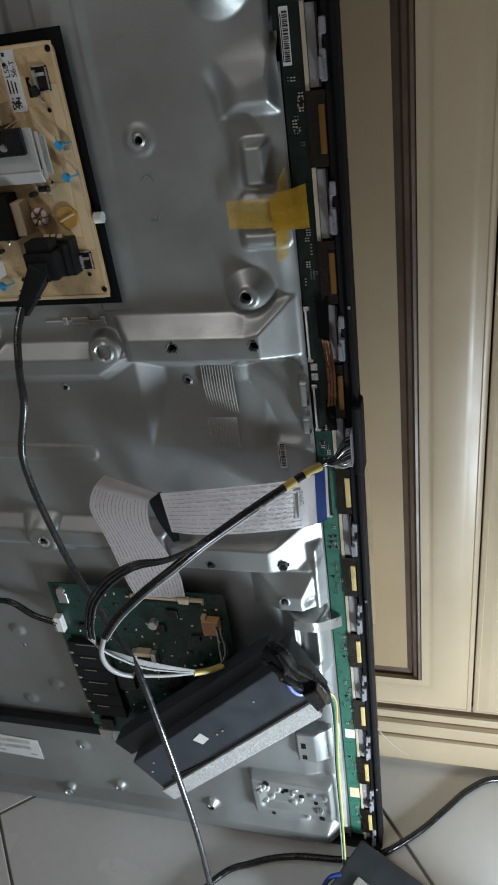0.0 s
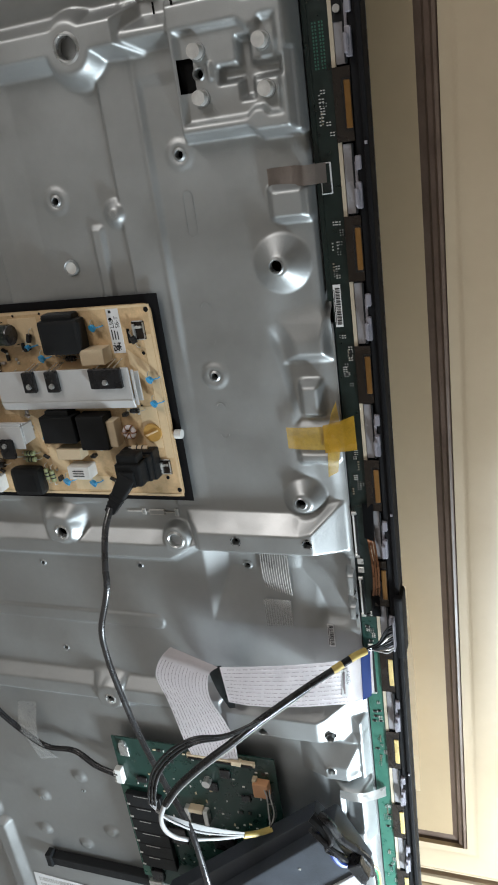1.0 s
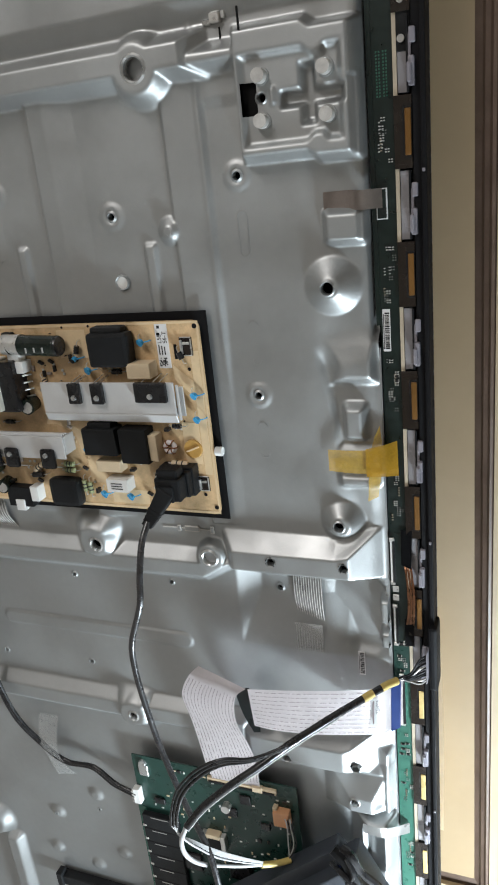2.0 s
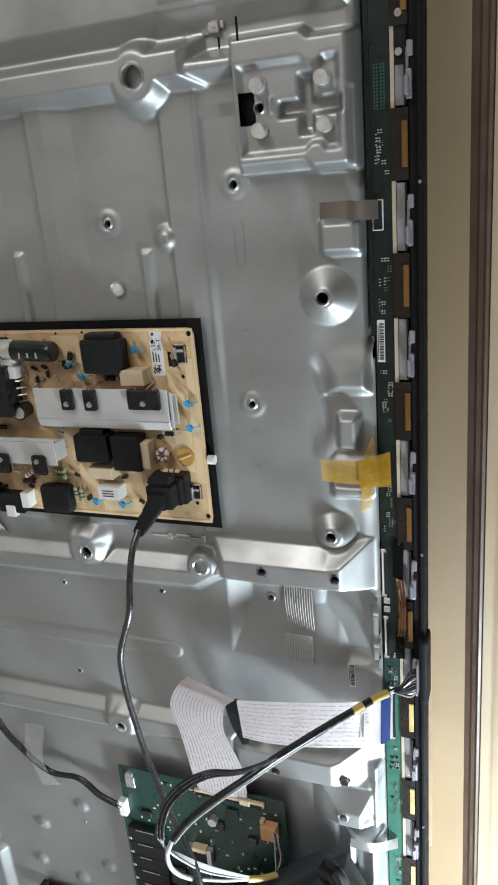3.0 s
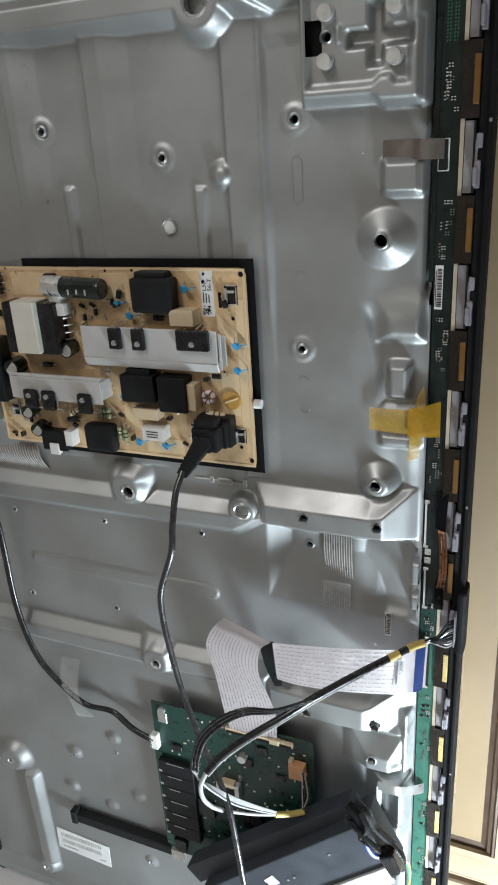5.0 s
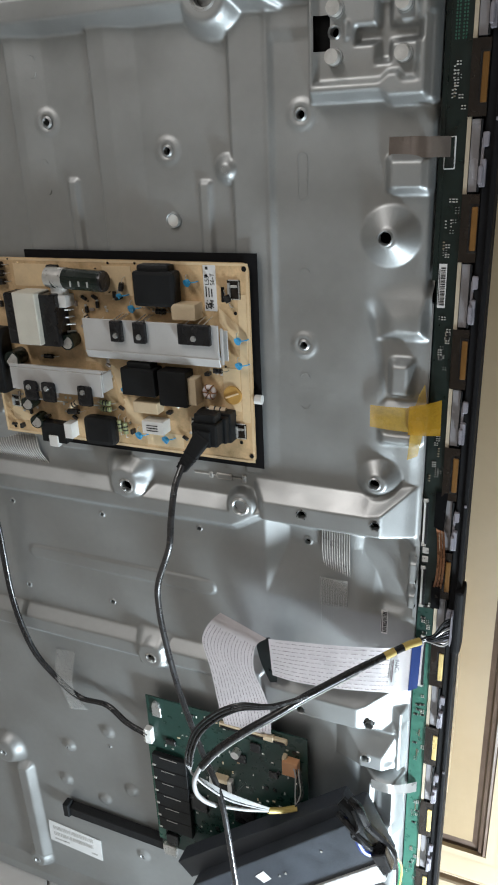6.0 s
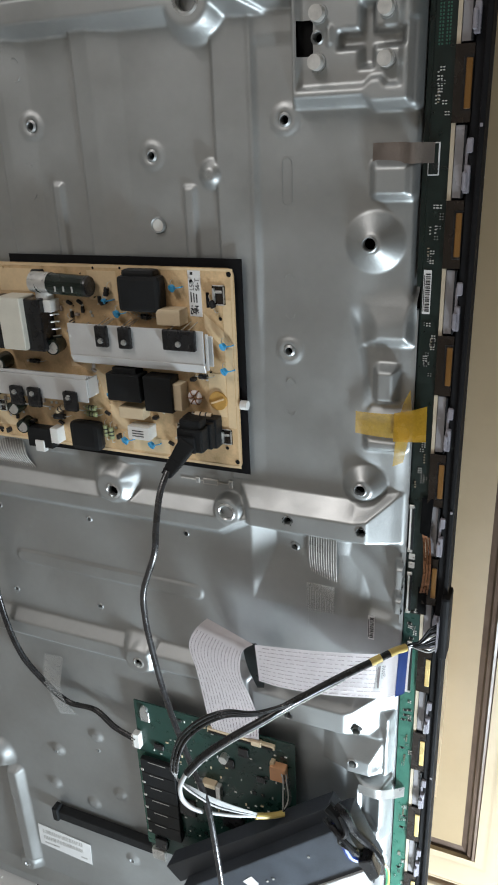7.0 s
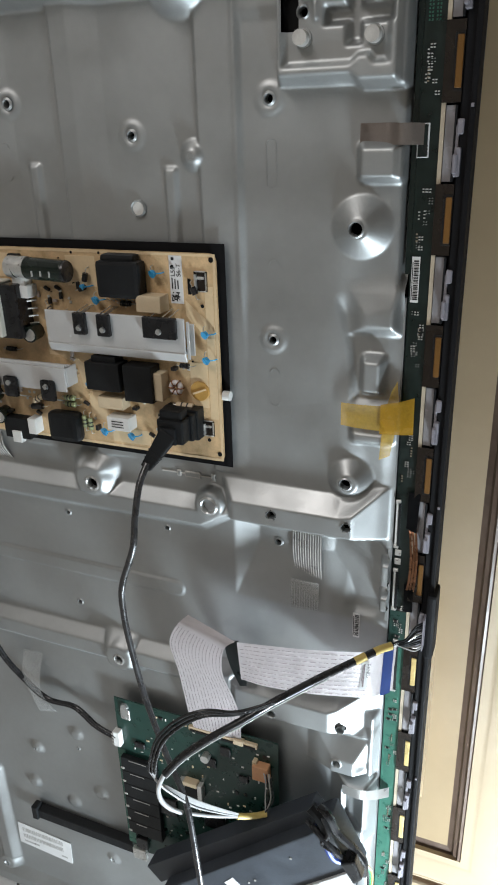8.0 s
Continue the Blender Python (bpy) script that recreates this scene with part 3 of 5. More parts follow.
paper_label(upper, -0.0455, -0.0395, 0.897, 0.931, BOARD_Y - 0.0004)
lab = part("connector_frame", box(-0.0468, -0.0385, BOARD_Y - 0.0016, BOARD_Y, 0.9990, 1.0215, 0.0004), PAPER, upper, "white framed connector")
part("contacts", box(-0.0460, -0.0395, BOARD_Y - 0.0019, BOARD_Y - 0.0015, 0.9998, 1.0207), GREEN_DARK, lab)
code = bmesh.new()
for i in range(5):
    for k in range(6):
        if rnd.random() < 0.55:
            add_box(code, -0.0445 + i * 0.0011, -0.0435 + i * 0.0011, BOARD_Y - 0.0021, BOARD_Y - 0.0018, 1.0008 + k * 0.0011, 1.0018 + k * 0.0011)
part("print", code, INK, lab)
part("label_sticker", box(-0.0440, -0.033, BOARD_Y - 0.0004, BOARD_Y, 0.207, 0.222), PAPER, lower)
part("label_sticker", box(-0.0445, -0.033, BOARD_Y - 0.0004, BOARD_Y, 0.094, 0.113), CREAM, lower, "yellow sticker")


def flat_connector(parent, x0, x1, z0, z1, y):
    c = part("ribbon_connector", box(x0, x1, y - 0.0028, y, z0, z1, 0.0004), WHITE_PLASTIC, parent, "white ribbon cable connector")
    part("latch", box(x0 + (x1 - x0) * 0.55, x1 + 0.0006, y - 0.0034, y - 0.0028, z0 + 0.001, z1 - 0.001), BLACK, c)
    part("end_cap", box(x0 - 0.0006, x1, y - 0.0034, y - 0.001, z1 - 0.002, z1 + 0.0016, 0.0003), TIN, c)
    part("end_cap", box(x0 - 0.0006, x1, y - 0.0034, y - 0.001, z0 - 0.0016, z0 + 0.002, 0.0003), TIN, c)


flat_connector(upper, -0.0462, -0.0425, 0.684, 0.728, BOARD_Y)
flat_connector(upper, -0.0452, -0.0415, 0.619, 0.660, BOARD_Y)
for z in (0.668, 0.677):
    part("solder_tab", box(-0.0455, -0.0400, BOARD_Y - 0.0012, BOARD_Y, z - 0.003, z + 0.003, 0.0003), TIN, upper)
flat_connector(lower, -0.0415, -0.0375, 0.527, 0.584, BOARD_Y)

# driver films with their chips, and what lies between them
PITCH = 0.1008


def driver_film(k):
    z = 0.05 + PITCH * k
    film = part("driver_film", box(-0.0318, -0.0190, BOARD_Y - 0.0028, BOARD_Y - 0.0024, z - 0.0245, z + 0.0245, 0.0001), FILM, tv, "dark brown flexible driver film")
    part("film_window", box(-0.0256, -0.0191, BOARD_Y - 0.0030, BOARD_Y - 0.0027, z - 0.0175, z + 0.0175, 0.0001), BLACK_GLOSS, film)
    # Lower six chips paler: their stronger light is put into a second gold.
    part("driver_chip", box(-0.0240, -0.0195, BOARD_Y - 0.0042, BOARD_Y - 0.0028, z - 0.0158, z + 0.0158, 0.0010, seg=3), GOLD_LIT if k < 6 else GOLD, film, "gold driver chip")


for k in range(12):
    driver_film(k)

for k in range(-1, 12):
    za, zb = max(0.012, 0.05 + PITCH * k + 0.026), min(1.215, 0.05 + PITCH * (k + 1) - 0.026)
    if zb - za < 0.012:
        continue
    part("reflector_strip", box(-0.0285, -0.0222, BOARD_Y - 0.0006, BOARD_Y + 0.004, za, zb), SHEET_GREY, tv, "grey film strip")
    part("adhesive_strip", box(-0.0318, -0.0290, BOARD_Y - 0.0014, BOARD_Y + 0.002, za - 0.004, zb + 0.004), CREAM_STRIP, tv)
    part("black_rail", box(-0.0222, -0.0205, BOARD_Y - 0.003, BOARD_Y + 0.004, za, zb, 0.0004), BLACK, tv)
    zc = (za + zb) / 2
    clip = part("edge_clip", box(-0.0205, -0.0162, BOARD_Y - 0.0065, BOARD_Y + 0.006, zc - 0.021, zc - 0.002, 0.001, seg=2), CLIP, tv, "translucent plastic clip")
    part("hook", box(-0.0210, -0.0180, BOARD_Y - 0.0100, BOARD_Y - 0.004, zc - 0.019, zc - 0.006, 0.0008), CLIP, clip)
    part("tab", box(-0.0200, -0.0155, BOARD_Y - 0.0045, BOARD_Y + 0.006, zc + 0.006, zc + 0.016, 0.0008), CLIP, clip)
    part("rail", box(-0.0206, -0.0185, BOARD_Y - 0.0035, BOARD_Y + 0.006, zc - 0.003, zc + 0.012, 0.0004), CLIP, clip)
    for dz in ((0.024,) if k % 3 == 0 else ()):
        part("frame_nub", box(-0.0118, -0.0098, 0.0025, 0.0045, zc + dz - 0.0012, zc + dz + 0.0012, 0.0003), CLIP, tv)
for z in (1.118, 1.142):
    part("frame_screw", cyl((-0.0255, BOARD_Y - 0.0035, z), (-0.0255, BOARD_Y, z), 0.0026), BRIGHT_STEEL, tv)
part("black_bracket", box(-0.0295, -0.0192, BOARD_Y - 0.0014, BOARD_Y + 0.002, 1.110, 1.150, 0.0005), BLACK, tv)

# copper-coloured film bent over the middle of the upper board
for k in range(3):
    o = 0.0024 * k
    part("copper_film", ribbon([(-0.0350 + o, BOARD_Y - 0.001, 0.704), (-0.0330 + o, BOARD_Y - 0.006, 0.696), (-0.0312 + o, BOARD_Y - 0.008, 0.676), (-0.0318 + o, BOARD_Y - 0.007, 0.655), (-0.0350 + 1.2 * o, BOARD_Y - 0.001, 0.636)],
                               [(-0.0330 + o, BOARD_Y - 0.001, 0.704), (-0.0309 + o, BOARD_Y - 0.0065, 0.696), (-0.0291 + o, BOARD_Y - 0.0086, 0.676), (-0.0297 + o, BOARD_Y - 0.0075, 0.655), (-0.0330 + 1.2 * o, BOARD_Y - 0.001, 0.636)], 0.0003), COPPER, tv, "shiny copper-coloured flexible film", smooth=True)
part("black_film", ribbon([(-0.0365, BOARD_Y - 0.002, 0.738), (-0.0365, BOARD_Y - 0.004, 0.704)], [(-0.0265, BOARD_Y - 0.003, 0.738), (-0.0275, BOARD_Y - 0.006, 0.702)], 0.0003), BLACK_SHEET, tv, "black flexible film")
part("black_film", ribbon([(-0.0352, BOARD_Y - 0.003, 0.648), (-0.0350, BOARD_Y - 0.002, 0.618)], [(-0.0275, BOARD_Y - 0.004, 0.648), (-0.0270, BOARD_Y - 0.002, 0.618)], 0.0003), BLACK_SHEET, tv, "black flexible film")

# tapes on the flank
part("brown_tape", ribbon([(-0.086, level(-0.086, 1.022) - 0.001, 1.0225), (-0.066, level(-0.066, 1.022) - 0.001, 1.0225), (-0.056, -0.007, 1.022), (-0.049, -0.004, 1.022), (-0.042, BOARD_Y - 0.0026, 1.0215)],
                          [(-0.086, level(-0.086, 1.010) - 0.001, 1.0085), (-0.066, level(-0.066, 1.010) - 0.001, 1.0085), (-0.056, -0.007, 1.008), (-0.049, -0.004, 1.008), (-0.042, BOARD_Y - 0.0026, 1.0075)], 0.0003), BROWN_TAPE, tv, "brown conductive tape strip")
part("grey_tape", ribbon([(-0.080, -0.0165, 0.4125), (-0.062, -0.0165, 0.4115), (-0.050, -0.006, 0.405), (-0.037, BOARD_Y - 0.0016, 0.400)],
                         [(-0.080, -0.0165, 0.4005), (-0.062, -0.0165, 0.399), (-0.050, -0.006, 0.392), (-0.037, BOARD_Y - 0.0016, 0.386)], 0.0003), FFC_GREY, tv, "grey conductive tape strip")
part("yellow_tape", ribbon([(-0.093, -0.0065, 0.8165), (-0.075, -0.0085, 0.8170), (-0.055, -0.006, 0.8175), (-0.037, 0.004, 0.8180)],
                           [(-0.093, -0.0065, 0.7970), (-0.075, -0.0085, 0.7965), (-0.055, -0.006, 0.7955), (-0.036, 0.004, 0.7935)], 0.0003), KAPTON, tv, "yellow polyimide tape")
part("yellow_tape", ribbon([(-0.0535, -0.0040, 0.828), (-0.057, -0.0090, 0.81), (-0.0605, -0.0065, 0.770)],
                           [(-0.0500, 0.002, 0.836), (-0.047, -0.003, 0.81), (-0.0525, -0.002, 0.773)], 0.0003), KAPTON, tv, "yellow polyimide tape")
part("yellow_tape", ribbon([(-0.060, -0.0105, 0.8195), (-0.047, -0.0045, 0.821), (-0.036, 0.0025, 0.823)],
                           [(-0.060, -0.0105, 0.7945), (-0.047, -0.0045, 0.793), (-0.0355, 0.0025, 0.7915)], 0.0003), KAPTON_DARK, tv, "double layer of yellow tape")

# bolts of the fixing plate
BOLT = mat("zinc_bolt", (0.62, 0.61, 0.58), 0.45, 0.35, vary=0.15, scale=200)


def hex_bolt(x, z, y):
    b = part("bolt", cyl((x, y - 0.0078, z), (x, y + 0.002, z), 0.0050, 0.0056, 22), BOLT, chassis, "bright steel bolt head")
    part("bolt_flange", cyl((x, y - 0.0012, z), (x, y + 0.002, z), 0.0064, 0.0068, 22), STEEL, b)
    return b


for x, z in ((-0.1235, 1.1065), (-0.0755, 1.106), (-0.1245, 1.0765), (-0.075, 1.0755)):
    hex_bolt(x, z, level(x, z))
for x, z in ((-0.152, 0.112), (-0.148, 0.088), (-0.108, 0.117), (-0.088, 0.108), (-0.112, 0.090), (-0.080, 0.082)):
    part("rivet", cyl((x, level(x, z) - 0.004, z), (x, level(x, z) + 0.002, z), 0.0032, 0.0045, 14), BRIGHT_STEEL, chassis)
for z0, z1 in ((0.186, 0.193), (0.205, 0.214)):
    part("slot", box(-0.0920, -0.0865, level(-0.09, 0.20) - 0.0006, level(-0.09, 0.20) + 0.0002, z0, z1, 0.0002), HOLE, chassis)
r9 = random.Random(12)
for i in range(9):
    x, z = r9.uniform(-0.150, -0.070), r9.uniform(0.070, 0.130)
    part("rivet", cyl((x, level(x, z) - r9.uniform(0.003, 0.008), z), (x, level(x, z) + 0.002, z), 0.0022, 0.0036, 10), BOLT, chassis)
    x, z = r9.uniform(-0.150, -0.070), r9.uniform(0.070, 0.130)
    part("slot", cyl((x, level(x, z) - 0.0008, z), (x, level(x, z) + 0.001, z), r9.uniform(0.002, 0.004), seg=12), HOLE, chassis)
part("plate_opening", box(-0.1395, -0.1275, -0.0072, -0.0067, 1.081, 1.1035), HOLE, chassis, "black rectangular opening")
# Round hole: light showing through it is put in as a white disc.
part("lit_hole_ring", washer(-0.269, -0.0026, 0.964, 0.0052, 0.0072, 0.003, 28, 0.0022), STEEL, chassis, smooth=True)
part("stud", cyl((-0.269, -0.0018, 0.964), (-0.269, 0.001, 0.964), 0.0051, 0.0052, 24), WHITE_PLASTIC, chassis, "white disc for light showing through a round hole")
part("stud", washer(-0.2155, -0.0075, 1.0035, 0.0022, 0.0040, 0.002, 22, 0.0015), BRIGHT_STEEL, chassis, smooth=True)
part("stud_core", cyl((-0.2155, -0.0066, 1.0035), (-0.2155, -0.004, 1.0035), 0.0023, seg=16), STEEL, chassis)


def slot_outline(cx, z0, z1, r=0.004, whole=True):
    ends = [[(cx + r * math.cos(a), level(cx, z0) - 0.0001, zc + r * math.sin(a)) for a in np.linspace(a0, a0 + math.pi, 8)] for zc, a0 in ((z1, 0), (z0, math.pi))]
    for pts in ([ends[0] + ends[1]] if whole else ends):
        part("pressed_slot", tube(pts, 0.00028, 6, 1, whole), STEEL, chassis, smooth=True)


for cx, z0, z1, whole in ((-0.153, 0.983, 1.010, True), (-0.152, 0.893, 0.922, False), (-0.152, 0.808, 0.833, False), (-0.395, 1.085, 1.095, False), (-0.395, 0.99, 1.012, False)):
    slot_outline(cx, z0, z1, whole=whole)

# grey flat cables passing through the sheet
def grey_cable(x0, x1, zt, zm, slant, n, lean=0.0):
    y = level((x0 + x1) / 2, (zt + zm) / 2)
    w = x1 - x0
    base = part("flat_cable", ribbon([(x0, y + 0.0005, zt), (x0 + lean / 2, y - 0.0045, (zt + zm) / 2), (x0 + lean, y + 0.0003, zm)],
                                     [(x1, y + 0.0005, zt), (x1 + lean / 2, y - 0.0045, (zt + zm) / 2 - slant / 2), (x1 + lean, y + 0.0003, zm - slant)], 0.0003), FFC_GREY, chassis, "grey striped flat cable", smooth=True)
    for i in range(n):
        f = (i + 0.5) / n
        xa = x0 + w * f
        s = slant * f
        part("conductor", tube([(xa, y + 0.0004, zt), (xa + lean / 2, y - 0.0049, (zt + zm) / 2 - s / 2), (xa + lean, y, zm - s)], 0.0005, 6, 6), BOLT, base, smooth=True)


grey_cable(-0.142, -0.113, 0.686, 0.631, 0.028, 12, 0.004)
grey_cable(-0.545, -0.455, 0.744, 0.716, 0.004, 26, 0.012)
film = part("clear_film", box(-0.1395, -0.112, level(-0.126, 0.61) - 0.0012, level(-0.126, 0.61) - 0.0009, 0.578, 0.634), CLEAR_TAPE, chassis, "clear film over the flat cable")
for i in range(11):
    part("faint_conductor", box(-0.1385 + 0.0025 * i, -0.1381 + 0.0025 * i, level(-0.126, 0.61) - 0.0014, level(-0.126, 0.61) - 0.0011, 0.580, 0.632 - 0.0018 * i), STEEL, film)
paper_label(chassis, -0.080, -0.0735, 0.580, 0.607, level(-0.077, 0.59) - 0.0008)
# pressed linkage under the power board; its slots' light put in as bright metal
ys = level(-0.23, 0.7275)
for x0, x1, w in ((-0.251, -0.247, 0.006), (-0.243, -0.227, 0.006), (-0.216, -0.212, 0.008)):
    slot = part("slot", box(x0, x1, ys - 0.0016, ys, 0.7270 - w / 2, 0.7270 + w / 2, 0.0003), BOLT, chassis)
    part("slot_floor", box(x0 + 0.0009, x1 - 0.0009, ys - 0.0019, ys - 0.0015, 0.7270 - w / 2 + 0.0013, 0.7270 + w / 2 - 0.0013), STEEL, slot)
part("slot", box(-0.267, -0.212, ys - 0.0012, ys, 0.7265, 0.7276), BOLT, chassis)
yc = level(-0.158, 1.150)
clip_tab = part("clip_tab", box(-0.1615, -0.1530, yc - 0.0050, yc, 1.1465, 1.1535, 0.0008), TIN, chassis, "small bent tin clip")
part("clip_ear", box(-0.1680, -0.1615, yc - 0.0024, yc, 1.1460, 1.1500, 0.0006), BRIGHT_STEEL, clip_tab)
part("clip_ear", box(-0.1530, -0.1495, yc - 0.0030, yc, 1.1490, 1.1550, 0.0006), BRIGHT_STEEL, clip_tab)
for x, z0, z1 in ((-0.1555, 1.136, 1.144), (-0.1350, 1.137, 1.152)):
    part("slot", box(x - 0.0006, x + 0.0006, level(x, z0) - 0.0006, level(x, z0) + 0.001, z0, z1), HOLE, chassis)

# ---------------------------------------------------------------- the television: power board
PB = -0.012
insul = part("insulation_sheet", box(-0.428, -0.1905, -0.0074, -0.0068, 0.744, 0.9385), BLACK_SHEET, tv, "black insulating sheet under the power board")
bm = box(-0.482, -0.1965, PB, PB + 0.0016, 0.7505, 0.9315)
bmesh.ops.bevel(bm, geom=[e for e in bm.edges if abs(e.verts[0].co.y - e.verts[1].co.y) > 0.001], offset=0.006, segments=4, affect="EDGES", profile=0.5)
power = part("power_board", bm, PHENOL, tv, "tan phenolic power supply board crowded with components")
# pale trace areas and rim
for x0, x1, z0, z1 in ((-0.2075, -0.2000, 0.79, 0.905), (-0.225, -0.2085, 0.80, 0.84), (-0.34, -0.31, 0.90, 0.926), (-0.470, -0.445, 0.765, 0.80), (-0.37, -0.355, 0.835, 0.846), (-0.31, -0.27, 0.756, 0.77), (-0.44, -0.40, 0.905, 0.926)):
    part("trace_area", box(x0, x1, PB - 0.0002, PB + 0.0004, z0, z1, 0.0001), PHENOL_LIGHT, power)
for corners in (((-0.2255, 0.893), (-0.2255, 0.880), (-0.2075, 0.862), (-0.2005, 0.862), (-0.2005, 0.872)),
                ((-0.262, 0.790), (-0.262, 0.776), (-0.2515, 0.7655), (-0.2515, 0.790)), ((-0.372, 0.842), (-0.352, 0.842), (-0.330, 0.826), (-0.330, 0.806), (-0.336, 0.806), (-0.340, 0.826)),
                ((-0.331, 0.803), (-0.318, 0.803), (-0.312, 0.790), (-0.312, 0.776), (-0.331, 0.776))):
    bm = bmesh.new()
    top = [bm.verts.new((x, PB - 0.0002, z)) for x, z in corners]
    low = [bm.verts.new((x, PB + 0.0003, z)) for x, z in corners]
    bm.faces.new(top)
    for k in range(len(corners)):
        bm.faces.new((top[k], top[k - 1], low[k - 1], low[k]))
    bmesh.ops.recalc_face_normals(bm, faces=bm.faces[:])
    part("trace_area", bm, PHENOL_LIGHT, power)
rim = sweep_frame(-0.4815, -0.197, 0.751, 0.931, [(0, PB - 0.0001), (0, PB - 0.0003), (0.0022, PB - 0.0003), (0.0022, PB)])
part("board_rim", rim, PHENOL_LIGHT, power)
for x, z, r in ((-0.2005, 0.9265, 0.0022), (-0.2005, 0.7575, 0.0022), (-0.210, 0.889, 0.0016), (-0.2155, 0.796, 0.0016), (-0.210, 0.770, 0.0017), (-0.206, 0.905, 0.0009), (-0.245, 0.773, 0.0018), (-0.445, 0.93, 0.001), (-0.333, 0.9285, 0.0012), (-0.305, 0.929, 0.0012), (-0.470, 0.757, 0.002)):
    part("board_hole", disc(x, PB - 0.0004, z, r), HOLE, power)


def heatsink(x0, x1, z0, z1, depth):
    """An L-shaped extrusion: a face turned to the room and a lip under it."""
    sink = part("heatsink", box(x0, x1, PB - depth, PB - depth + 0.0022, z0 + 0.008, z1, 0.0004), ALU, power, "grey aluminium heatsink")
    part("heatsink_web", box(x0, x1, PB - depth + 0.0023, PB, z0 + 0.006, z0 + 0.009, 0.0004), ALU, sink)
    part("heatsink_lip", box(x0, x1, PB - depth + 0.0010, PB - depth + 0.0030, z0 - 0.0005, z0 + 0.0085, 0.0004, pose(0, 0, 0, 22)), ALU, sink)
    part("heatsink_end", box(x1 + 0.0002, x1 + 0.0028, PB - depth + 0.0030, PB - depth + 0.0050, z0 + 0.002, z1 - 0.003, 0.0004), ALU, sink)
    part("heatsink_end", box(x1 + 0.0002, x1 + 0.0045, PB - depth + 0.0090, PB - depth + 0.0106, z0 + 0.004, z1 - 0.006, 0.0004), ALU, sink)
    return sink


def transistor(sink, x, z, w, h, y):
    t = part("transistor", box(x - w / 2, x + w / 2, y - 0.0045, y, z - 0.006, z - 0.006 + h, 0.0008), BLACK_GLOSS, power, "black transistor screwed to the heatsink")
    for dx in (-0.25, 0.1, 0.3):
        part("lead", cyl((x + dx * w, y - 0.002, z + h - 0.006), (x + dx * w, PB, z + h - 0.003), 0.0005, seg=8), TIN, power)
    part("screw", cyl((x, y - 0.0062, z), (x, y - 0.0044, z), 0.0022, 0.0027, 16), BRIGHT_STEEL, power)
    return t


s1 = heatsink(-0.3575, -0.2205, 0.844, 0.881, 0.0155)
for x, w in ((-0.3195, 0.0125), (-0.2955, 0.0125)):
    transistor(s1, x, 0.868, w, 0.019, PB - 0.0160)
transistor(s1, -0.2415, 0.870, 0.031, 0.018, PB - 0.0160)
s2 = part("heatsink", box(-0.449, -0.343, PB - 0.018, PB - 0.0162, 0.806, 0.8285, 0.0004), ALU, power, "ribbed aluminium heatsink")
for i in range(4):
    part("heatsink_fin", box(-0.449, -0.343, PB - 0.018 + 0.0035 * i, PB - 0.0168 + 0.0035 * i, 0.829 - 0.001 * i, 0.8320 - 0.001 * i, 0.0003), ALU, s2)
part("heatsink_web", box(-0.449, -0.346, PB - 0.0160, PB, 0.820, 0.8225, 0.0003), ALU, s2)
part("heatsink_end", box(-0.3442, -0.3424, PB - 0.0160, PB, 0.810, 0.8285, 0.0004), ALU, s2)
for x in (-0.424, -0.403, -0.361):
    t = part("transistor", box(x - 0.008, x + 0.008, PB - 0.0228, PB - 0.0185, 0.797, 0.817, 0.003, seg=2), BLACK_GLOSS, power)
    part("screw", cyl((x - 0.001, PB - 0.0245, 0.811), (x - 0.001, PB - 0.0225, 0.811), 0.0022, 0.0028, 16), BRIGHT_STEEL, power)
    for dx in (-0.004, 0, 0.004):
        part("lead", cyl((x + dx, PB - 0.018, 0.798), (x + dx, PB, 0.790), 0.0006, seg=8), TIN, power)


def block(name, x0, x1, z0, z1, depth, material, label="", bevel=0.001, low=0.0):
    return part(name, box(x0, x1, PB - depth, PB - low, z0, z1, bevel, seg=2), material, power, label)


tr = block("transformer", -0.3005, -0.2600, 0.894, 0.925, 0.0155, BLACK, "black wound transformer", 0.0035)
block("transformer_cap", -0.297, -0.265, 0.900, 0.930, 0.0125, BLACK, "", 0.003)
for i in range(8):
    part("lead", cyl((-0.299 + 0.005 * i, PB - 0.006, 0.892), (-0.299 + 0.005 * i, PB, 0.8885), 0.0006, seg=8), TIN, power)
CREAM_PAPER = mat("off_white_paper", (0.60, 0.58, 0.50), 0.6, 0, vary=0.06, scale=80)
big = block("main_transformer", -0.440, -0.382, 0.853, 0.902, 0.021, BLACK_GLOSS, "large black transformer with a white paper band", 0.002)
part("paper_band", box(-0.4245, -0.3985, PB - 0.0270, PB - 0.004, 0.855, 0.904, 0.001), CREAM_PAPER, big, "off-white band")
for i in range(7):
    for xx, sgn in ((-0.382, 1), (-0.440, -1)):
        part("pin", cyl((xx, PB - 0.007, 0.858 + 0.0068 * i), (xx + sgn * 0.006, PB - 0.001, 0.858 + 0.0068 * i), 0.0009, seg=8), TIN, power)
block("relay", -0.3215, -0.2865, 0.811, 0.837, 0.017, BLACK, "black relay box", 0.0012)
block("relay_top", -0.316, -0.291, 0.824, 0.842, 0.0135, BLACK, "", 0.001)
block("choke_box", -0.283, -0.2545, 0.804, 0.837, 0.0165, BLACK, "black choke box", 0.0012)
block("film_capacitor", -0.264, -0.241, 0.884, 0.898, 0.015, CREAM, "cream film capacitor", 0.0008)
block("film_capacitor", -0.260, -0.2465, 0.806, 0.831, 0.013, CREAM, "cream film capacitor", 0.0008)
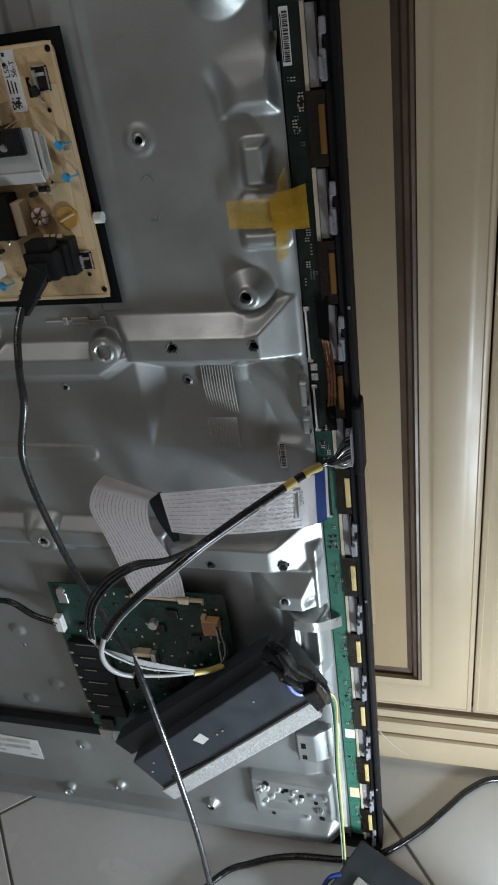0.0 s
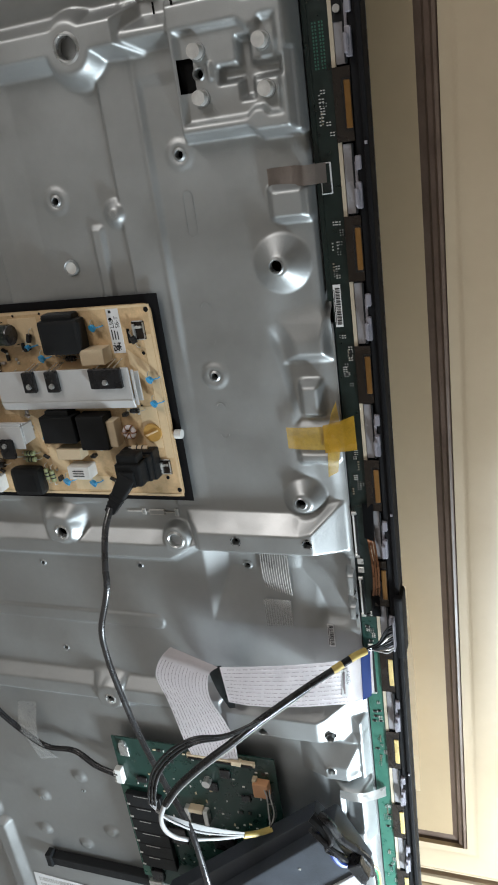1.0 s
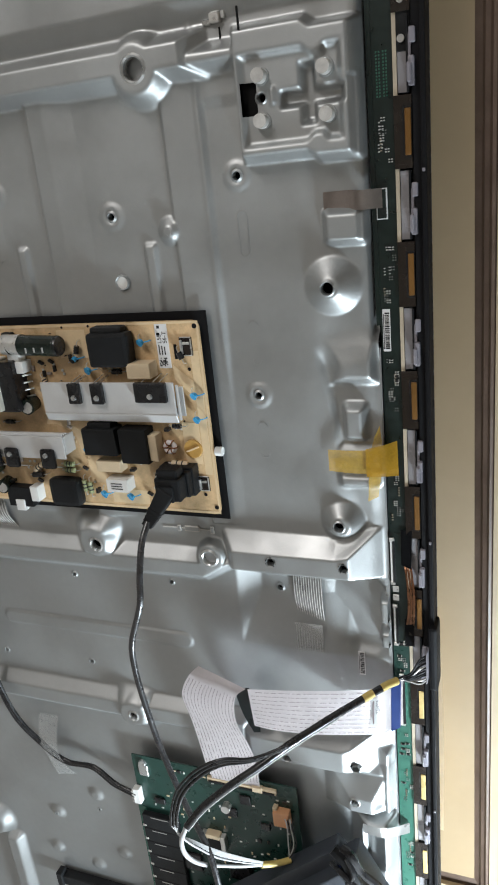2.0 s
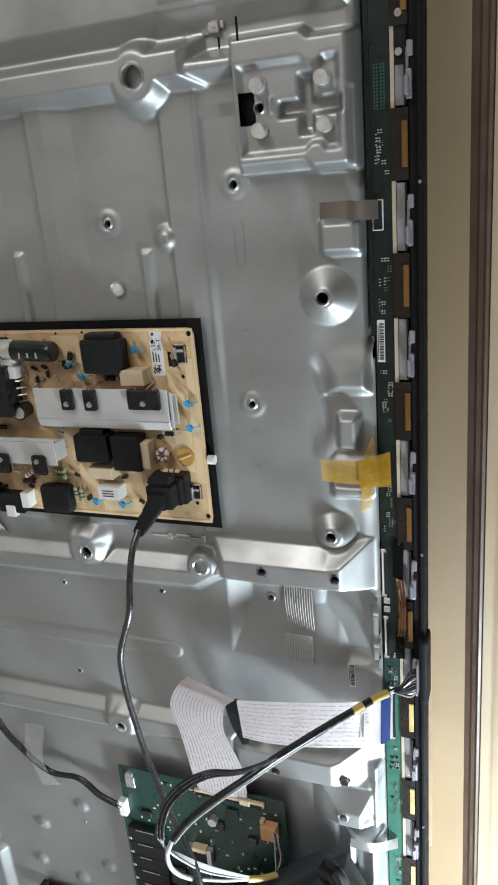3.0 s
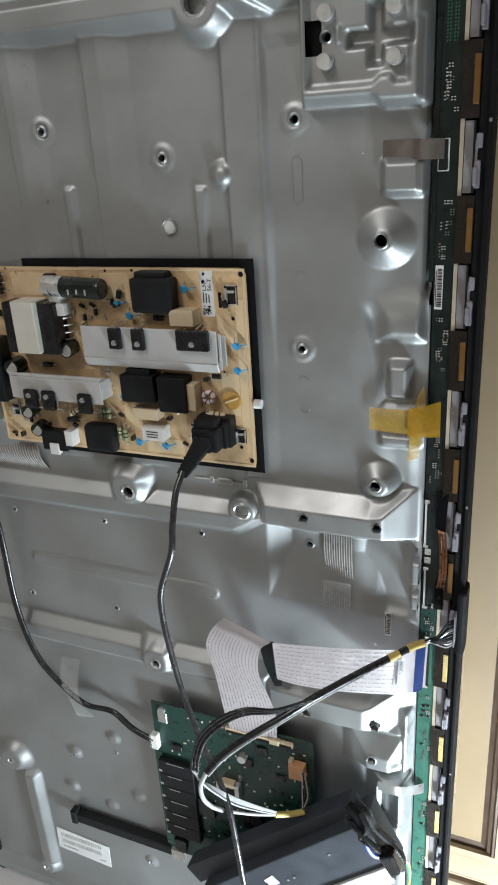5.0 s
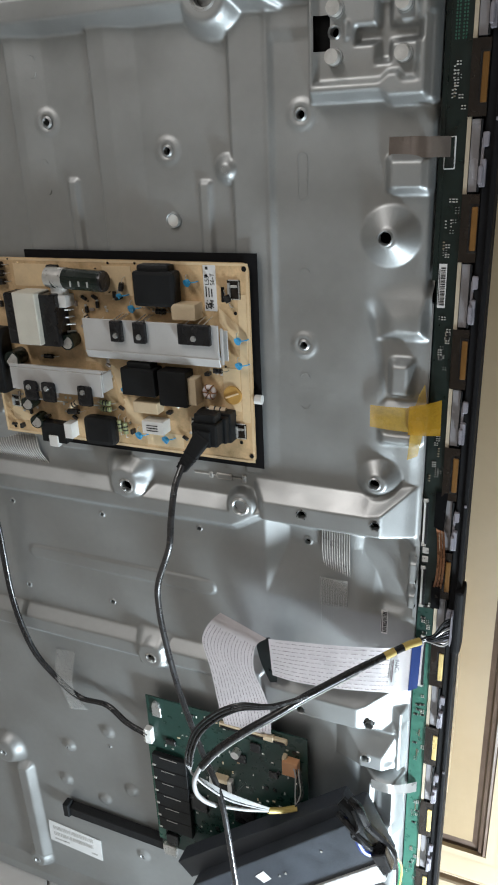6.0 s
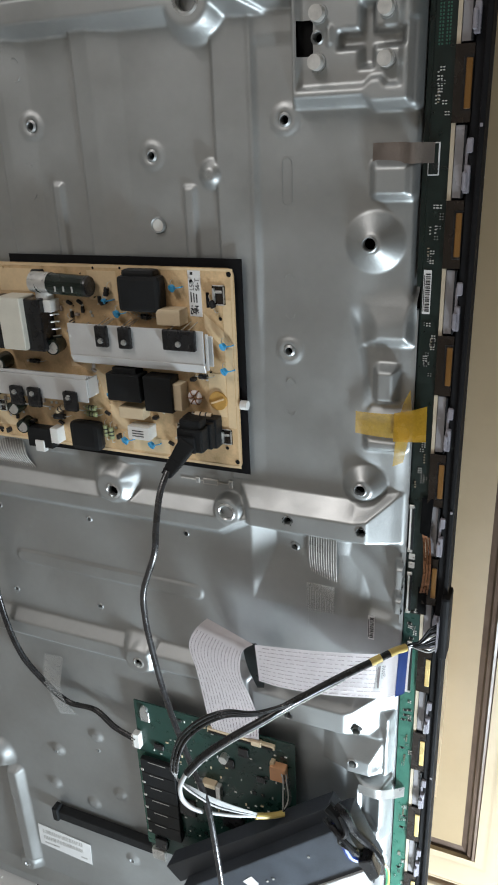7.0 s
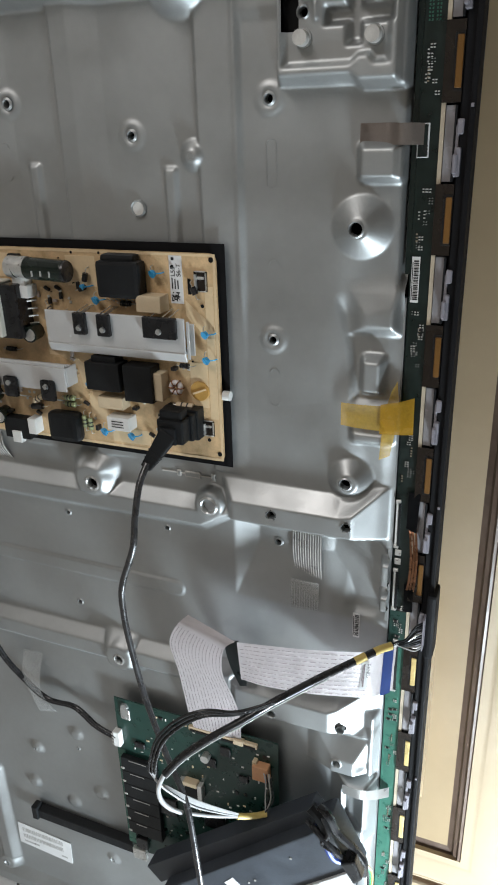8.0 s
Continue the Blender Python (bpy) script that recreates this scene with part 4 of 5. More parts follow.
block("film_capacitor", -0.314, -0.288, 0.793, 0.804, 0.013, CREAM, "cream film capacitor", 0.0008)
block("film_capacitor", -0.306, -0.283, 0.773, 0.786, 0.014, WHITE_PLASTIC, "white film capacitor", 0.0008)
block("film_capacitor", -0.401, -0.374, 0.889, 0.900, 0.014, WHITE_PLASTIC, "white film capacitor", 0.0008)
block("inductor", -0.3735, -0.3405, 0.7535, 0.7825, 0.014, BLACK, "black square inductor", 0.005)
cn = block("output_connector", -0.428, -0.3985, 0.749, 0.770, 0.011, BLACK, "black output connector", 0.0008)
part("connector_key", box(-0.419, -0.408, PB - 0.0125, PB - 0.006, 0.745, 0.757, 0.0006), WHITE_PLASTIC, cn)
block("connector_side", -0.3985, -0.3895, 0.756, 0.772, 0.012, WHITE_PLASTIC, "white plastic block", 0.0008)
block("rear_block", -0.482, -0.457, 0.80, 0.865, 0.020, BLACK, "black component block", 0.002)

# electrolytic capacitor lying flat, held by a pale glue pad
cap = part("large_capacitor", cyl((-0.384, PB - 0.011, 0.916), (-0.333, PB - 0.011, 0.914), 0.0095, seg=28), CAP_SLEEVE, power, "dark green electrolytic capacitor lying flat", smooth=False)
part("end_ring", cyl((-0.392, PB - 0.011, 0.9163), (-0.372, PB - 0.011, 0.9157), 0.0093, 0.0098, 28), TIN, cap)
part("end_cap", cyl((-0.334, PB - 0.011, 0.914), (-0.331, PB - 0.011, 0.914), 0.0096, 0.0088, 28), BLACK_GLOSS, cap)
part("glue_pad", box(-0.391, -0.377, PB - 0.013, PB - 0.001, 0.899, 0.910, 0.003, seg=2), WHITE_PLASTIC, power)
part("clamp", box(-0.398, -0.386, PB - 0.006, PB, 0.905, 0.926, 0.001), BLACK, power)
pr = bmesh.new()
for i in range(3):
    add_box(pr, -0.362 + 0.009 * i, -0.3605 + 0.009 * i, PB - 0.0209, PB - 0.0203, 0.910 + 0.0006 * (i % 2), 0.915)
part("print", pr, FFC_GREY, cap)


def stand_cap(x, z, r, depth):
    c = part("small_capacitor", cyl((x, PB, z), (x + 0.001, PB - depth, z - 0.001), r, seg=20), CAP_SLEEVE, power, "black electrolytic capacitor", smooth=False)
    part("top_disc", cyl((x + 0.001, PB - depth - 0.0003, z - 0.001), (x + 0.001, PB - depth + 0.0004, z - 0.001), r * 0.8, seg=20), TIN, c)


for x, z, r, d in ((-0.380, 0.857, 0.0075, 0.014), (-0.447, 0.836, 0.0085, 0.016), (-0.470, 0.842, 0.008, 0.015), (-0.439, 0.790, 0.007, 0.014), (-0.432, 0.771, 0.007, 0.013)):
    stand_cap(x, z, r, d)


def disc_cap(x, z, r, turn=0):
    c = part("disc_capacitor", cyl((x, PB - 0.0068, z), (x + 0.001, PB - 0.0042, z + 0.001), r, r * 0.8, 18), BLUE_CAP, power, "light blue disc capacitor", smooth=False)
    part("lead", tube([(x - 0.001, PB - 0.005, z), (x - 0.002, PB - 0.003, z + r + 0.002), (x - 0.002, PB, z + r + 0.003)], 0.0005, 6, 4), TIN, power)
    part("lead", tube([(x + 0.001, PB - 0.005, z), (x + 0.007, PB - 0.004, z + 0.001), (x + 0.008, PB, z + 0.001)], 0.0006, 6, 4), BLUE_CAP, power)


for x, z, r in ((-0.207, 0.866, 0.0035), (-0.207, 0.844, 0.0035), (-0.316, 0.766, 0.0042), (-0.287, 0.765, 0.0040), (-0.252, 0.914, 0.0035), (-0.310, 0.889, 0.0038), (-0.3275, 0.811, 0.003), (-0.322, 0.90, 0.0025)):
    disc_cap(x, z, r)


def resistor(x0, z0, x1, z1, r, material, bands=2):
    a, b = Vector((x0, PB - 0.004, z0)), Vector((x1, PB - 0.004, z1))
    d = (b - a).normalized()
    body = part("resistor", tube([a, a + d * 0.001, (a + b) / 2, b - d * 0.001, b], r, 10, 3), material, power, smooth=True)
    part("lead", tube([a - d * 0.005 + Vector((0, 0.004, 0)), a - d * 0.004, a + d * 0.0005], 0.0004, 6, 3), TIN, power)
    part("lead", tube([b + d * 0.005 + Vector((0, 0.004, 0)), b + d * 0.004, b - d * 0.0005], 0.0004, 6, 3), TIN, power)
    for i in range(bands):
        q = a.lerp(b, (i + 1) / (bands + 1))
        part("band", cyl(q - d * 0.0006, q + d * 0.0006, r * 1.06, seg=12), INK, body)


for args in ((-0.356, 0.7955, -0.346, 0.7955, 0.0026, OLIVE), (-0.356, 0.789, -0.346, 0.789, 0.0026, OLIVE), (-0.3375, 0.779, -0.337, 0.768, 0.0024, OLIVE), (-0.3315, 0.777, -0.331, 0.766, 0.0024, OLIVE),
             (-0.392, 0.788, -0.382, 0.794, 0.0030, CREAM), (-0.396, 0.782, -0.384, 0.783, 0.0028, BLACK_GLOSS), (-0.320, 0.905, -0.318, 0.912, 0.0024, BLACK_GLOSS), (-0.326, 0.898, -0.320, 0.900, 0.0024, BLACK_GLOSS),
             (-0.238, 0.8015, -0.222, 0.801, 0.0028, CREAM), (-0.232, 0.8375, -0.224, 0.8375, 0.0022, BLACK_GLOSS), (-0.462, 0.925, -0.450, 0.925, 0.003, BLACK_GLOSS), (-0.462, 0.917, -0.450, 0.917, 0.003, BLACK_GLOSS),
             (-0.462, 0.909, -0.450, 0.909, 0.003, BLACK_GLOSS), (-0.343, 0.874, -0.341, 0.864, 0.002, BLACK_GLOSS), (-0.362, 0.882, -0.358, 0.876, 0.002, CREAM), (-0.214, 0.899, -0.2165, 0.905, 0.0026, BLACK_GLOSS),
             (-0.415, 0.838, -0.405, 0.838, 0.0022, BLACK_GLOSS), (-0.300, 0.8425, -0.292, 0.8425, 0.0022, BLACK_GLOSS), (-0.285, 0.888, -0.276, 0.888, 0.0024, BLACK_GLOSS)):
    resistor(*args)
# toroid wound with copper
part("toroid", tube([(-0.2365 + 0.0045 * math.cos(a), PB - 0.006, 0.818 + 0.0045 * math.sin(a)) for a in np.linspace(0, 6.2832, 17)[:-1]], 0.0024, 10, 1, True), FFC_MAT, power, "small wound toroid", smooth=True)
for i in range(6):
    a = i * 1.047
    cx, cz = -0.2365 + 0.0045 * math.cos(a), 0.818 + 0.0045 * math.sin(a)
    part("winding", tube([(cx + 0.0027 * math.cos(b) * math.cos(a), PB - 0.006 + 0.0028 * math.sin(b), cz + 0.0027 * math.cos(b) * math.sin(a)) for b in np.linspace(0, 6.2832, 11)[:-1]], 0.0006, 6, 1, True), COPPER, power, smooth=True)
# board screw with a slot, earth tabs, barrel clip
sc = part("board_screw", cyl((-0.2165, PB - 0.0016, 0.815), (-0.2165, PB, 0.815), 0.0085, 0.009, 28), BRASS, power, "round brass-coloured fixing")
part("screw_slot", box(-0.2235, -0.2095, PB - 0.0026, PB - 0.0015, 0.8142, 0.8158, 0.0003, pose(0, 0, 0, 0, -22, 0)), PHENOL_LIGHT, sc)
for x0, x1, z0, z1 in ((-0.2165, -0.2045, 0.901, 0.917), (-0.2155, -0.2045, 0.774, 0.788), (-0.2600, -0.2500, 0.7765, 0.789), (-0.468, -0.457, 0.780, 0.792)):
    tab = part("earth_tab", box(x0, x1, PB - 0.0005, PB, z0, z1, 0.0002), FILM, power, "tinned earth tab in a dark cut-out")
    part("tab_spring", box(x0 + 0.0012, x0 + 0.0030, PB - 0.0034, PB - 0.0004, z0 + 0.0015, z1 - 0.002, 0.0003), TIN, tab)
    part("tab_spring", box(x0 + 0.0030, x1 - 0.0025, PB - 0.0016, PB - 0.0004, z1 - 0.0062, z1 - 0.0040, 0.0003), TIN, tab)
    part("tab_edge", box(x1 - 0.0014, x1 - 0.0004, PB - 0.0022, PB - 0.0004, z0 + 0.001, z1 - 0.001, 0.0003), BRIGHT_STEEL, tab)
    for zz in (z0, z1):
        part("tab_edge", box(x0 + 0.001, x1 - 0.001, PB - 0.0009, PB - 0.0004, zz - 0.0005, zz + 0.0005, 0.0002), TIN, tab)
part("slot", box(-0.2225, -0.2195, PB - 0.0004, PB, 0.898, 0.911, 0.0002), HOLE, power)
part("spacer_pin", cyl((-0.1955, -0.010, 0.8125), (-0.1890, -0.010, 0.8125), 0.0042, seg=16), WHITE_PLASTIC, tv, "white plastic spacer")
# label with the board's code
pl = part("board_label", box(-0.2385, -0.2268, PB - 0.0004, PB, 0.890, 0.929), PAPER, power, "white label with the board code")
TURNED = pose(0, 0, 0, 90) @ pose(0, 0, 0, 0, 0, 90)
words("print", "L55", 0.0056, pose(-0.2333, PB - 0.0006, 0.9120) @ TURNED, INK, pl)
words("print", "S6-T", 0.0056, pose(-0.2282, PB - 0.0006, 0.9120) @ TURNED, INK, pl)
bars = bmesh.new()
for i in range(3):
    add_box(bars, -0.2368 + 0.0026 * i, -0.2358 + 0.0026 * i, PB - 0.0006, PB - 0.0004, 0.902, 0.911 - 0.001 * i)
r3 = random.Random(9)
for i in range(7):
    for k in range(7):
        if r3.random() < 0.5:
            add_box(bars, -0.2375 + 0.0011 * i, -0.2365 + 0.0011 * i, PB - 0.0006, PB - 0.0004, 0.8918 + 0.0011 * k, 0.8928 + 0.0011 * k)
add_box(bars, -0.2362, -0.2338, PB - 0.0006, PB - 0.0004, 0.9252, 0.9276)
part("print", bars, INK, pl)
bars = bmesh.new()
for i in range(3):
    add_box(bars, -0.301, -0.289, PB - 0.0143, PB - 0.014, 0.7762 + 0.0026 * i, 0.7770 + 0.0026 * i)
part("print", bars, INK, power)
# fine solder legs and beads between the components
for i in range(46):
    x, z = rnd.uniform(-0.478, -0.205), rnd.uniform(0.755, 0.928)
    part("solder_leg", cyl((x, PB - rnd.uniform(0.001, 0.003), z), (x, PB, z), rnd.choice((0.0005, 0.0008, 0.0012)), seg=8), rnd.choice((TIN, HOLE, PHENOL_LIGHT, HOLE)), power)

# crowd of small parts on the board
tiny = [part("small_component", box(-a / 2, a / 2, -d, 0, -b / 2, b / 2, 0.0004), mt, power) for a, b, d, mt in
        ((0.006, 0.0026, 0.003, BLACK_GLOSS), (0.003, 0.005, 0.006, BLACK_GLOSS), (0.0026, 0.0026, 0.0012, TIN), (0.0018, 0.0018, 0.0008, PHENOL_LIGHT), (0.005, 0.0024, 0.003, BROWN_TAPE), (0.0030, 0.0030, 0.008, GOLD))]
for i, o in enumerate(tiny):
    o.matrix_basis = pose(-0.47 + 0.012 * i, PB, 0.760)
r7 = random.Random(31)
for x0, x1, z0, z1, n in ((-0.478, -0.455, 0.87, 0.925, 16), (-0.365, -0.34, 0.885, 0.905, 5), (-0.375, -0.325, 0.868, 0.905, 12), (-0.455, -0.38, 0.772, 0.80, 14), (-0.475, -0.44, 0.76, 0.80, 10), (-0.335, -0.32, 0.755, 0.80, 6), (-0.345, -0.325, 0.81, 0.842, 6), (-0.285, -0.25, 0.752, 0.80, 6), (-0.24, -0.215, 0.822, 0.842, 4)):
    for _ in range(n):
        shared("small_component", tiny[r7.choice((0, 0, 1, 2, 2, 3, 3, 4, 5))], power, pose(r7.uniform(x0, x1), PB, r7.uniform(z0, z1), 0, r7.choice((0, 90, 90, 30)), 0))

# mains plug pushed into the board's inlet
inlet = block("mains_inlet", -0.2475, -0.2140, 0.7735, 0.8015, 0.013, BLACK, "black mains inlet", 0.0012)
part("inlet_rim", box(-0.2440, -0.2155, PB - 0.0205, PB - 0.0125, 0.7755, 0.7995, 0.0012, seg=2), BLACK, inlet)

cord = thing("power_cord", "black mains cord plugged into the power board", "cable", LEAN.copy())


def tapered(a, b, wide, deep, bevel=0.001):
    """A four-sided bar from a to b; wide and deep are pairs, for its two ends."""
    a, b = Vector(a), Vector(b)
    along = (b - a).normalized()
    side = along.cross(Vector((0, -1, 0))).normalized()
    out = side.cross(along)
    bm = bmesh.new()
    rings = [[bm.verts.new(q + side * w * i / 2 + out * d * k / 2) for i, k in ((-1, -1), (1, -1), (1, 1), (-1, 1))] for q, w, d in ((a, wide[0], deep[0]), (b, wide[1], deep[1]))]
    bm.faces.new(rings[0])
    bm.faces.new(rings[1][::-1])
    for k in range(4):
        bm.faces.new((rings[0][k], rings[1][k], rings[1][(k + 1) % 4], rings[0][(k + 1) % 4]))
    bmesh.ops.recalc_face_normals(bm, faces=bm.faces[:])
    bmesh.ops.bevel(bm, geom=bm.edges[:], offset=bevel, segments=2, affect="EDGES", profile=0.6)
    return bm


plug = part("plug", box(-0.2425, -0.2180, PB - 0.0345, PB - 0.0195, 0.7770, 0.7985, 0.0018, seg=2), BLACK, cord, "black moulded plug")
part("plug_shoulder", box(-0.2400, -0.2200, PB - 0.0330, PB - 0.0190, 0.7975, 0.8065, 0.0015, seg=2), BLACK, plug)
part("plug_step", box(-0.2395, -0.2240, PB - 0.0365, PB - 0.0340, 0.7770, 0.7920, 0.0010, seg=2), BLACK, plug)
part("strain_relief", tapered((-0.2320, -0.0430, 0.7860), (-0.2505, -0.0560, 0.7560), (0.0165, 0.0095), (0.0130, 0.0080), 0.0016), BLACK, cord)
for i in range(5):
    q = Vector((-0.2425, -0.0502, 0.7690)).lerp(Vector((-0.2500, -0.0556, 0.7570)), i / 4)
    d = Vector((-0.0185, -0.013, -0.030)).normalized()
    part("ridge", tapered(q - d * 0.0006, q + d * 0.0006, (0.0135 - 0.0010 * i,) * 2, (0.0112 - 0.0008 * i,) * 2, 0.0003), BLACK, cord)
part("cord", tube([(-0.2485, -0.057, 0.761), (-0.2505, -0.070, 0.745), (-0.249, -0.084, 0.720), (-0.250, -0.090, 0.695), (-0.264, -0.091, 0.656), (-0.2655, -0.092, 0.630), (-0.262, -0.093, 0.598),
                   (-0.249, -0.097, 0.540), (-0.2265, -0.106, 0.487), (-0.203, -0.117, 0.447), (-0.188, -0.130, 0.384), (-0.177, -0.140, 0.311), (-0.168, -0.150, 0.246), (-0.166, -0.156, 0.168), (-0.170, -0.162, 0.08), (-0.172, -0.172, 0.016), (-0.15, -0.21, -0.008), (-0.10, -0.28, -0.0145), (0.10, -0.40, -0.0225)], 0.0030, 12, 8), CORD, cord, smooth=True)

# ---------------------------------------------------------------- the television: main board
MB = -0.013
bm = bmesh.new()
add_box(bm, -0.3475, -0.150, MB, MB + 0.0015, 0.195, 0.4365)
main = part("main_board", bm, GREEN, tv, "green main circuit board")
part("board_notch_strip", box(-0.351, -0.3405, MB - 0.0006, MB + 0.001, 0.205, 0.36, 0.0003), GREEN_LIGHT, main)
# black ports along its side
for i in range(6):
    z0 = 0.232 + 0.0205 * i
    prt = part("port", box(-0.344, -0.298, MB - 0.007, MB, z0, z0 + 0.0200, 0.0006), BLACK, main, "black socket block")
    part("seam", box(-0.333, -0.318 + 0.004 * (i % 3), MB - 0.0074, MB - 0.0068, z0 + 0.0172, z0 + 0.0180), TIN, prt)
    part("shell", box(-0.3445, -0.340, MB - 0.0075, MB - 0.0055, z0 + 0.002, z0 + 0.005, 0.0004), TIN, prt)
side = part("side_connector", box(-0.350, -0.341, MB - 0.008, MB, 0.370, 0.392, 0.0008), WHITE_PLASTIC, main, "white plug on the board's side")
for i in range(4):
    part("contact", box(-0.3512, -0.3485, MB - 0.0085, MB - 0.006, 0.3725 + 0.0047 * i, 0.3748 + 0.0047 * i), TIN, side)
ffcc = part("ribbon_connector", box(-0.252, -0.172, MB - 0.004, MB, 0.424, 0.4305, 0.0006), CREAM, main, "cream ribbon connector")
part("latch", box(-0.250, -0.174, MB - 0.005, MB - 0.004, 0.4245, 0.4270), BLACK, ffcc)
for x0, x1, z0, z1, d, mt in ((-0.340, -0.328, 0.409, 0.424, 0.002, BRIGHT_STEEL), (-0.268, -0.262, 0.326, 0.348, 0.008, TIN), (-0.245, -0.239, 0.326, 0.348, 0.008, TIN), (-0.262, -0.245, 0.344, 0.350, 0.009, CREAM), (-0.262, -0.245, 0.326, 0.342, 0.006, BLACK),
                              (-0.176, -0.1585, 0.388, 0.407, 0.010, ORANGE), (-0.177, -0.172, 0.384, 0.41, 0.007, CREAM), (-0.236, -0.222, 0.378, 0.39, 0.003, BLACK_GLOSS), (-0.216, -0.204, 0.400, 0.412, 0.003, BLACK_GLOSS), (-0.325, -0.312, 0.372, 0.380, 0.003, BLACK_GLOSS),
                              (-0.300, -0.276, 0.280, 0.305, 0.004, BLACK_GLOSS), (-0.24, -0.214, 0.285, 0.315, 0.005, BLACK_GLOSS), (-0.1985, -0.187, 0.425, 0.432, 0.006, CREAM), (-0.195, -0.184, 0.370, 0.378, 0.003, BLACK_GLOSS),
                              (-0.338, -0.322, 0.205, 0.222, 0.005, BLACK_GLOSS), (-0.344, -0.326, 0.188, 0.202, 0.006, TIN)):
    part("component", box(x0, x1, MB - d, MB, z0, z1, 0.0006), mt, main)
part("round_capacitor", cyl((-0.233, MB, 0.392), (-0.233, MB - 0.008, 0.392), 0.005, seg=18), TIN, main)
small_m = [part("chip", box(-a / 2, a / 2, -0.0011, 0, -b / 2, b / 2, 0.0002), mt, main) for a, b, mt in ((0.0022, 0.0012, TIN), (0.0035, 0.0018, CREAM), (0.005, 0.004, BLACK_GLOSS), (0.0016, 0.003, TIN))]
for i, o in enumerate(small_m):
    o.matrix_basis = pose(-0.30 + 0.006 * i, MB, 0.425)
for _ in range(110):
    x, z = rnd.uniform(-0.338, -0.155), rnd.uniform(0.24, 0.430)
    if x < -0.295 and z < 0.36:
        continue
    shared("chip", small_m[rnd.choice((0, 0, 1, 2, 3, 3))], main, pose(x, MB, z, 0, rnd.choice((0, 90)), 0))
for i in range(8):
    part("pin", box(-0.342 + 0.0022 * i, -0.3408 + 0.0022 * i, MB - 0.0065, MB - 0.001, 0.186, 0.199), TIN, main)
part("board_screw", cyl((-0.334, MB - 0.003, 0.427), (-0.334, MB, 0.427), 0.0042, 0.005, 18), BRIGHT_STEEL, main)

bm = box(-0.500, -0.336, -0.013, 0.0, 0.182, 0.197, 0.001)
part("black_rail", bm, BLACK, tv, "black plastic strip along the plate")
part("black_rail_end", box(-0.502, -0.493, -0.016, -0.003, 0.181, 0.203, 0.001), BLACK, tv)
# rating sticker
st = part("rating_sticker", box(-0.548, -0.460, level(-0.5, 0.115) - 0.0012, level(-0.5, 0.115) - 0.0006, 0.0965, 0.1365, 0, pose(0, 0, 0, 0, 3.0, 0)), PAPER, tv, "white printed rating sticker")
bars = bmesh.new()
ys = level(-0.5, 0.115)
r5 = random.Random(2)
for row, (za, zb) in enumerate(((0.124, 0.131), (0.112, 0.119))):
    x = -0.540
    while x < -0.474:
        t = r5.choice((0.0007, 0.0012, 0.002))
        add_box(bars, x, x + t, ys - 0.0015, ys - 0.0012, za, zb)
        x += t + r5.choice((0.0008, 0.0014))
add_box(bars, -0.540, -0.515, ys - 0.0015, ys - 0.0012, 0.104, 0.1065)
add_box(bars, -0.478, -0.468, ys - 0.0015, ys - 0.0012, 0.1015, 0.104)
part("print", bars, FFC_GREY, st)

# ---------------------------------------------------------------- ribbon cable between main board and driver board
ffc = thing("ribbon_cable", "wide white printed ribbon cable folded between two boards", "cable", LEAN.copy())
RUN_T = [(-0.038, 0.0065, 0.581), (-0.046, -0.003, 0.581), (-0.057, -0.0125, 0.582), (-0.072, -0.022, 0.584), (-0.109, -0.036, 0.587), (-0.142, -0.043, 0.587), (-0.177, -0.045, 0.5835)]
RUN_B = [(-0.040, 0.0065, 0.527), (-0.048, -0.003, 0.527), (-0.0585, -0.0125, 0.528), (-0.077, -0.022, 0.531), (-0.111, -0.036, 0.536), (-0.150, -0.043, 0.538), (-0.174, -0.045, 0.541)]
flat = part("flat_run", ribbon(RUN_T, RUN_B, 0.0005), FFC_MAT, ffc, smooth=True)
part("stiffener", ribbon([(-0.0400, 0.0035, 0.5830), (-0.0475, -0.0052, 0.5835)], [(-0.0418, 0.0035, 0.5255), (-0.0492, -0.0052, 0.5260)], 0.0005, 3), BLUE, ffc, "blue stiffener at the end")
LOOP_L = [(-0.245, -0.016, 0.428), (-0.247, -0.022, 0.455), (-0.247, -0.036, 0.521), (-0.250, -0.043, 0.557), (-0.246, -0.046, 0.574), (-0.237, -0.046, 0.590), (-0.230, -0.038, 0.596)]
LOOP_R = [(-0.190, -0.016, 0.431), (-0.187, -0.023, 0.470), (-0.190, -0.031, 0.502), (-0.195, -0.040, 0.534), (-0.193, -0.046, 0.558), (-0.188, -0.048, 0.576), (-0.179, -0.0445, 0.583)]
loop = part("folded_run", ribbon(LOOP_L, LOOP_R, 0.0005), FFC_MAT, ffc, smooth=True)


# The shade in the gap of the fold, put in as a dark sheet.
part("fold_shade_sheet", ribbon([(-0.1925, -0.0400, 0.5770), (-0.1940, -0.0330, 0.5560), (-0.1930, -0.0260, 0.5330), (-0.1870, -0.0200, 0.5080)],
                          [(-0.1765, -0.0425, 0.5835), (-0.1735, -0.0390, 0.5660), (-0.1725, -0.0340, 0.5470), (-0.1780, -0.0240, 0.5140)], 0.0004), FOLD_SHADE, ffc, "dark sheet standing in for the shade inside the fold", smooth=True)


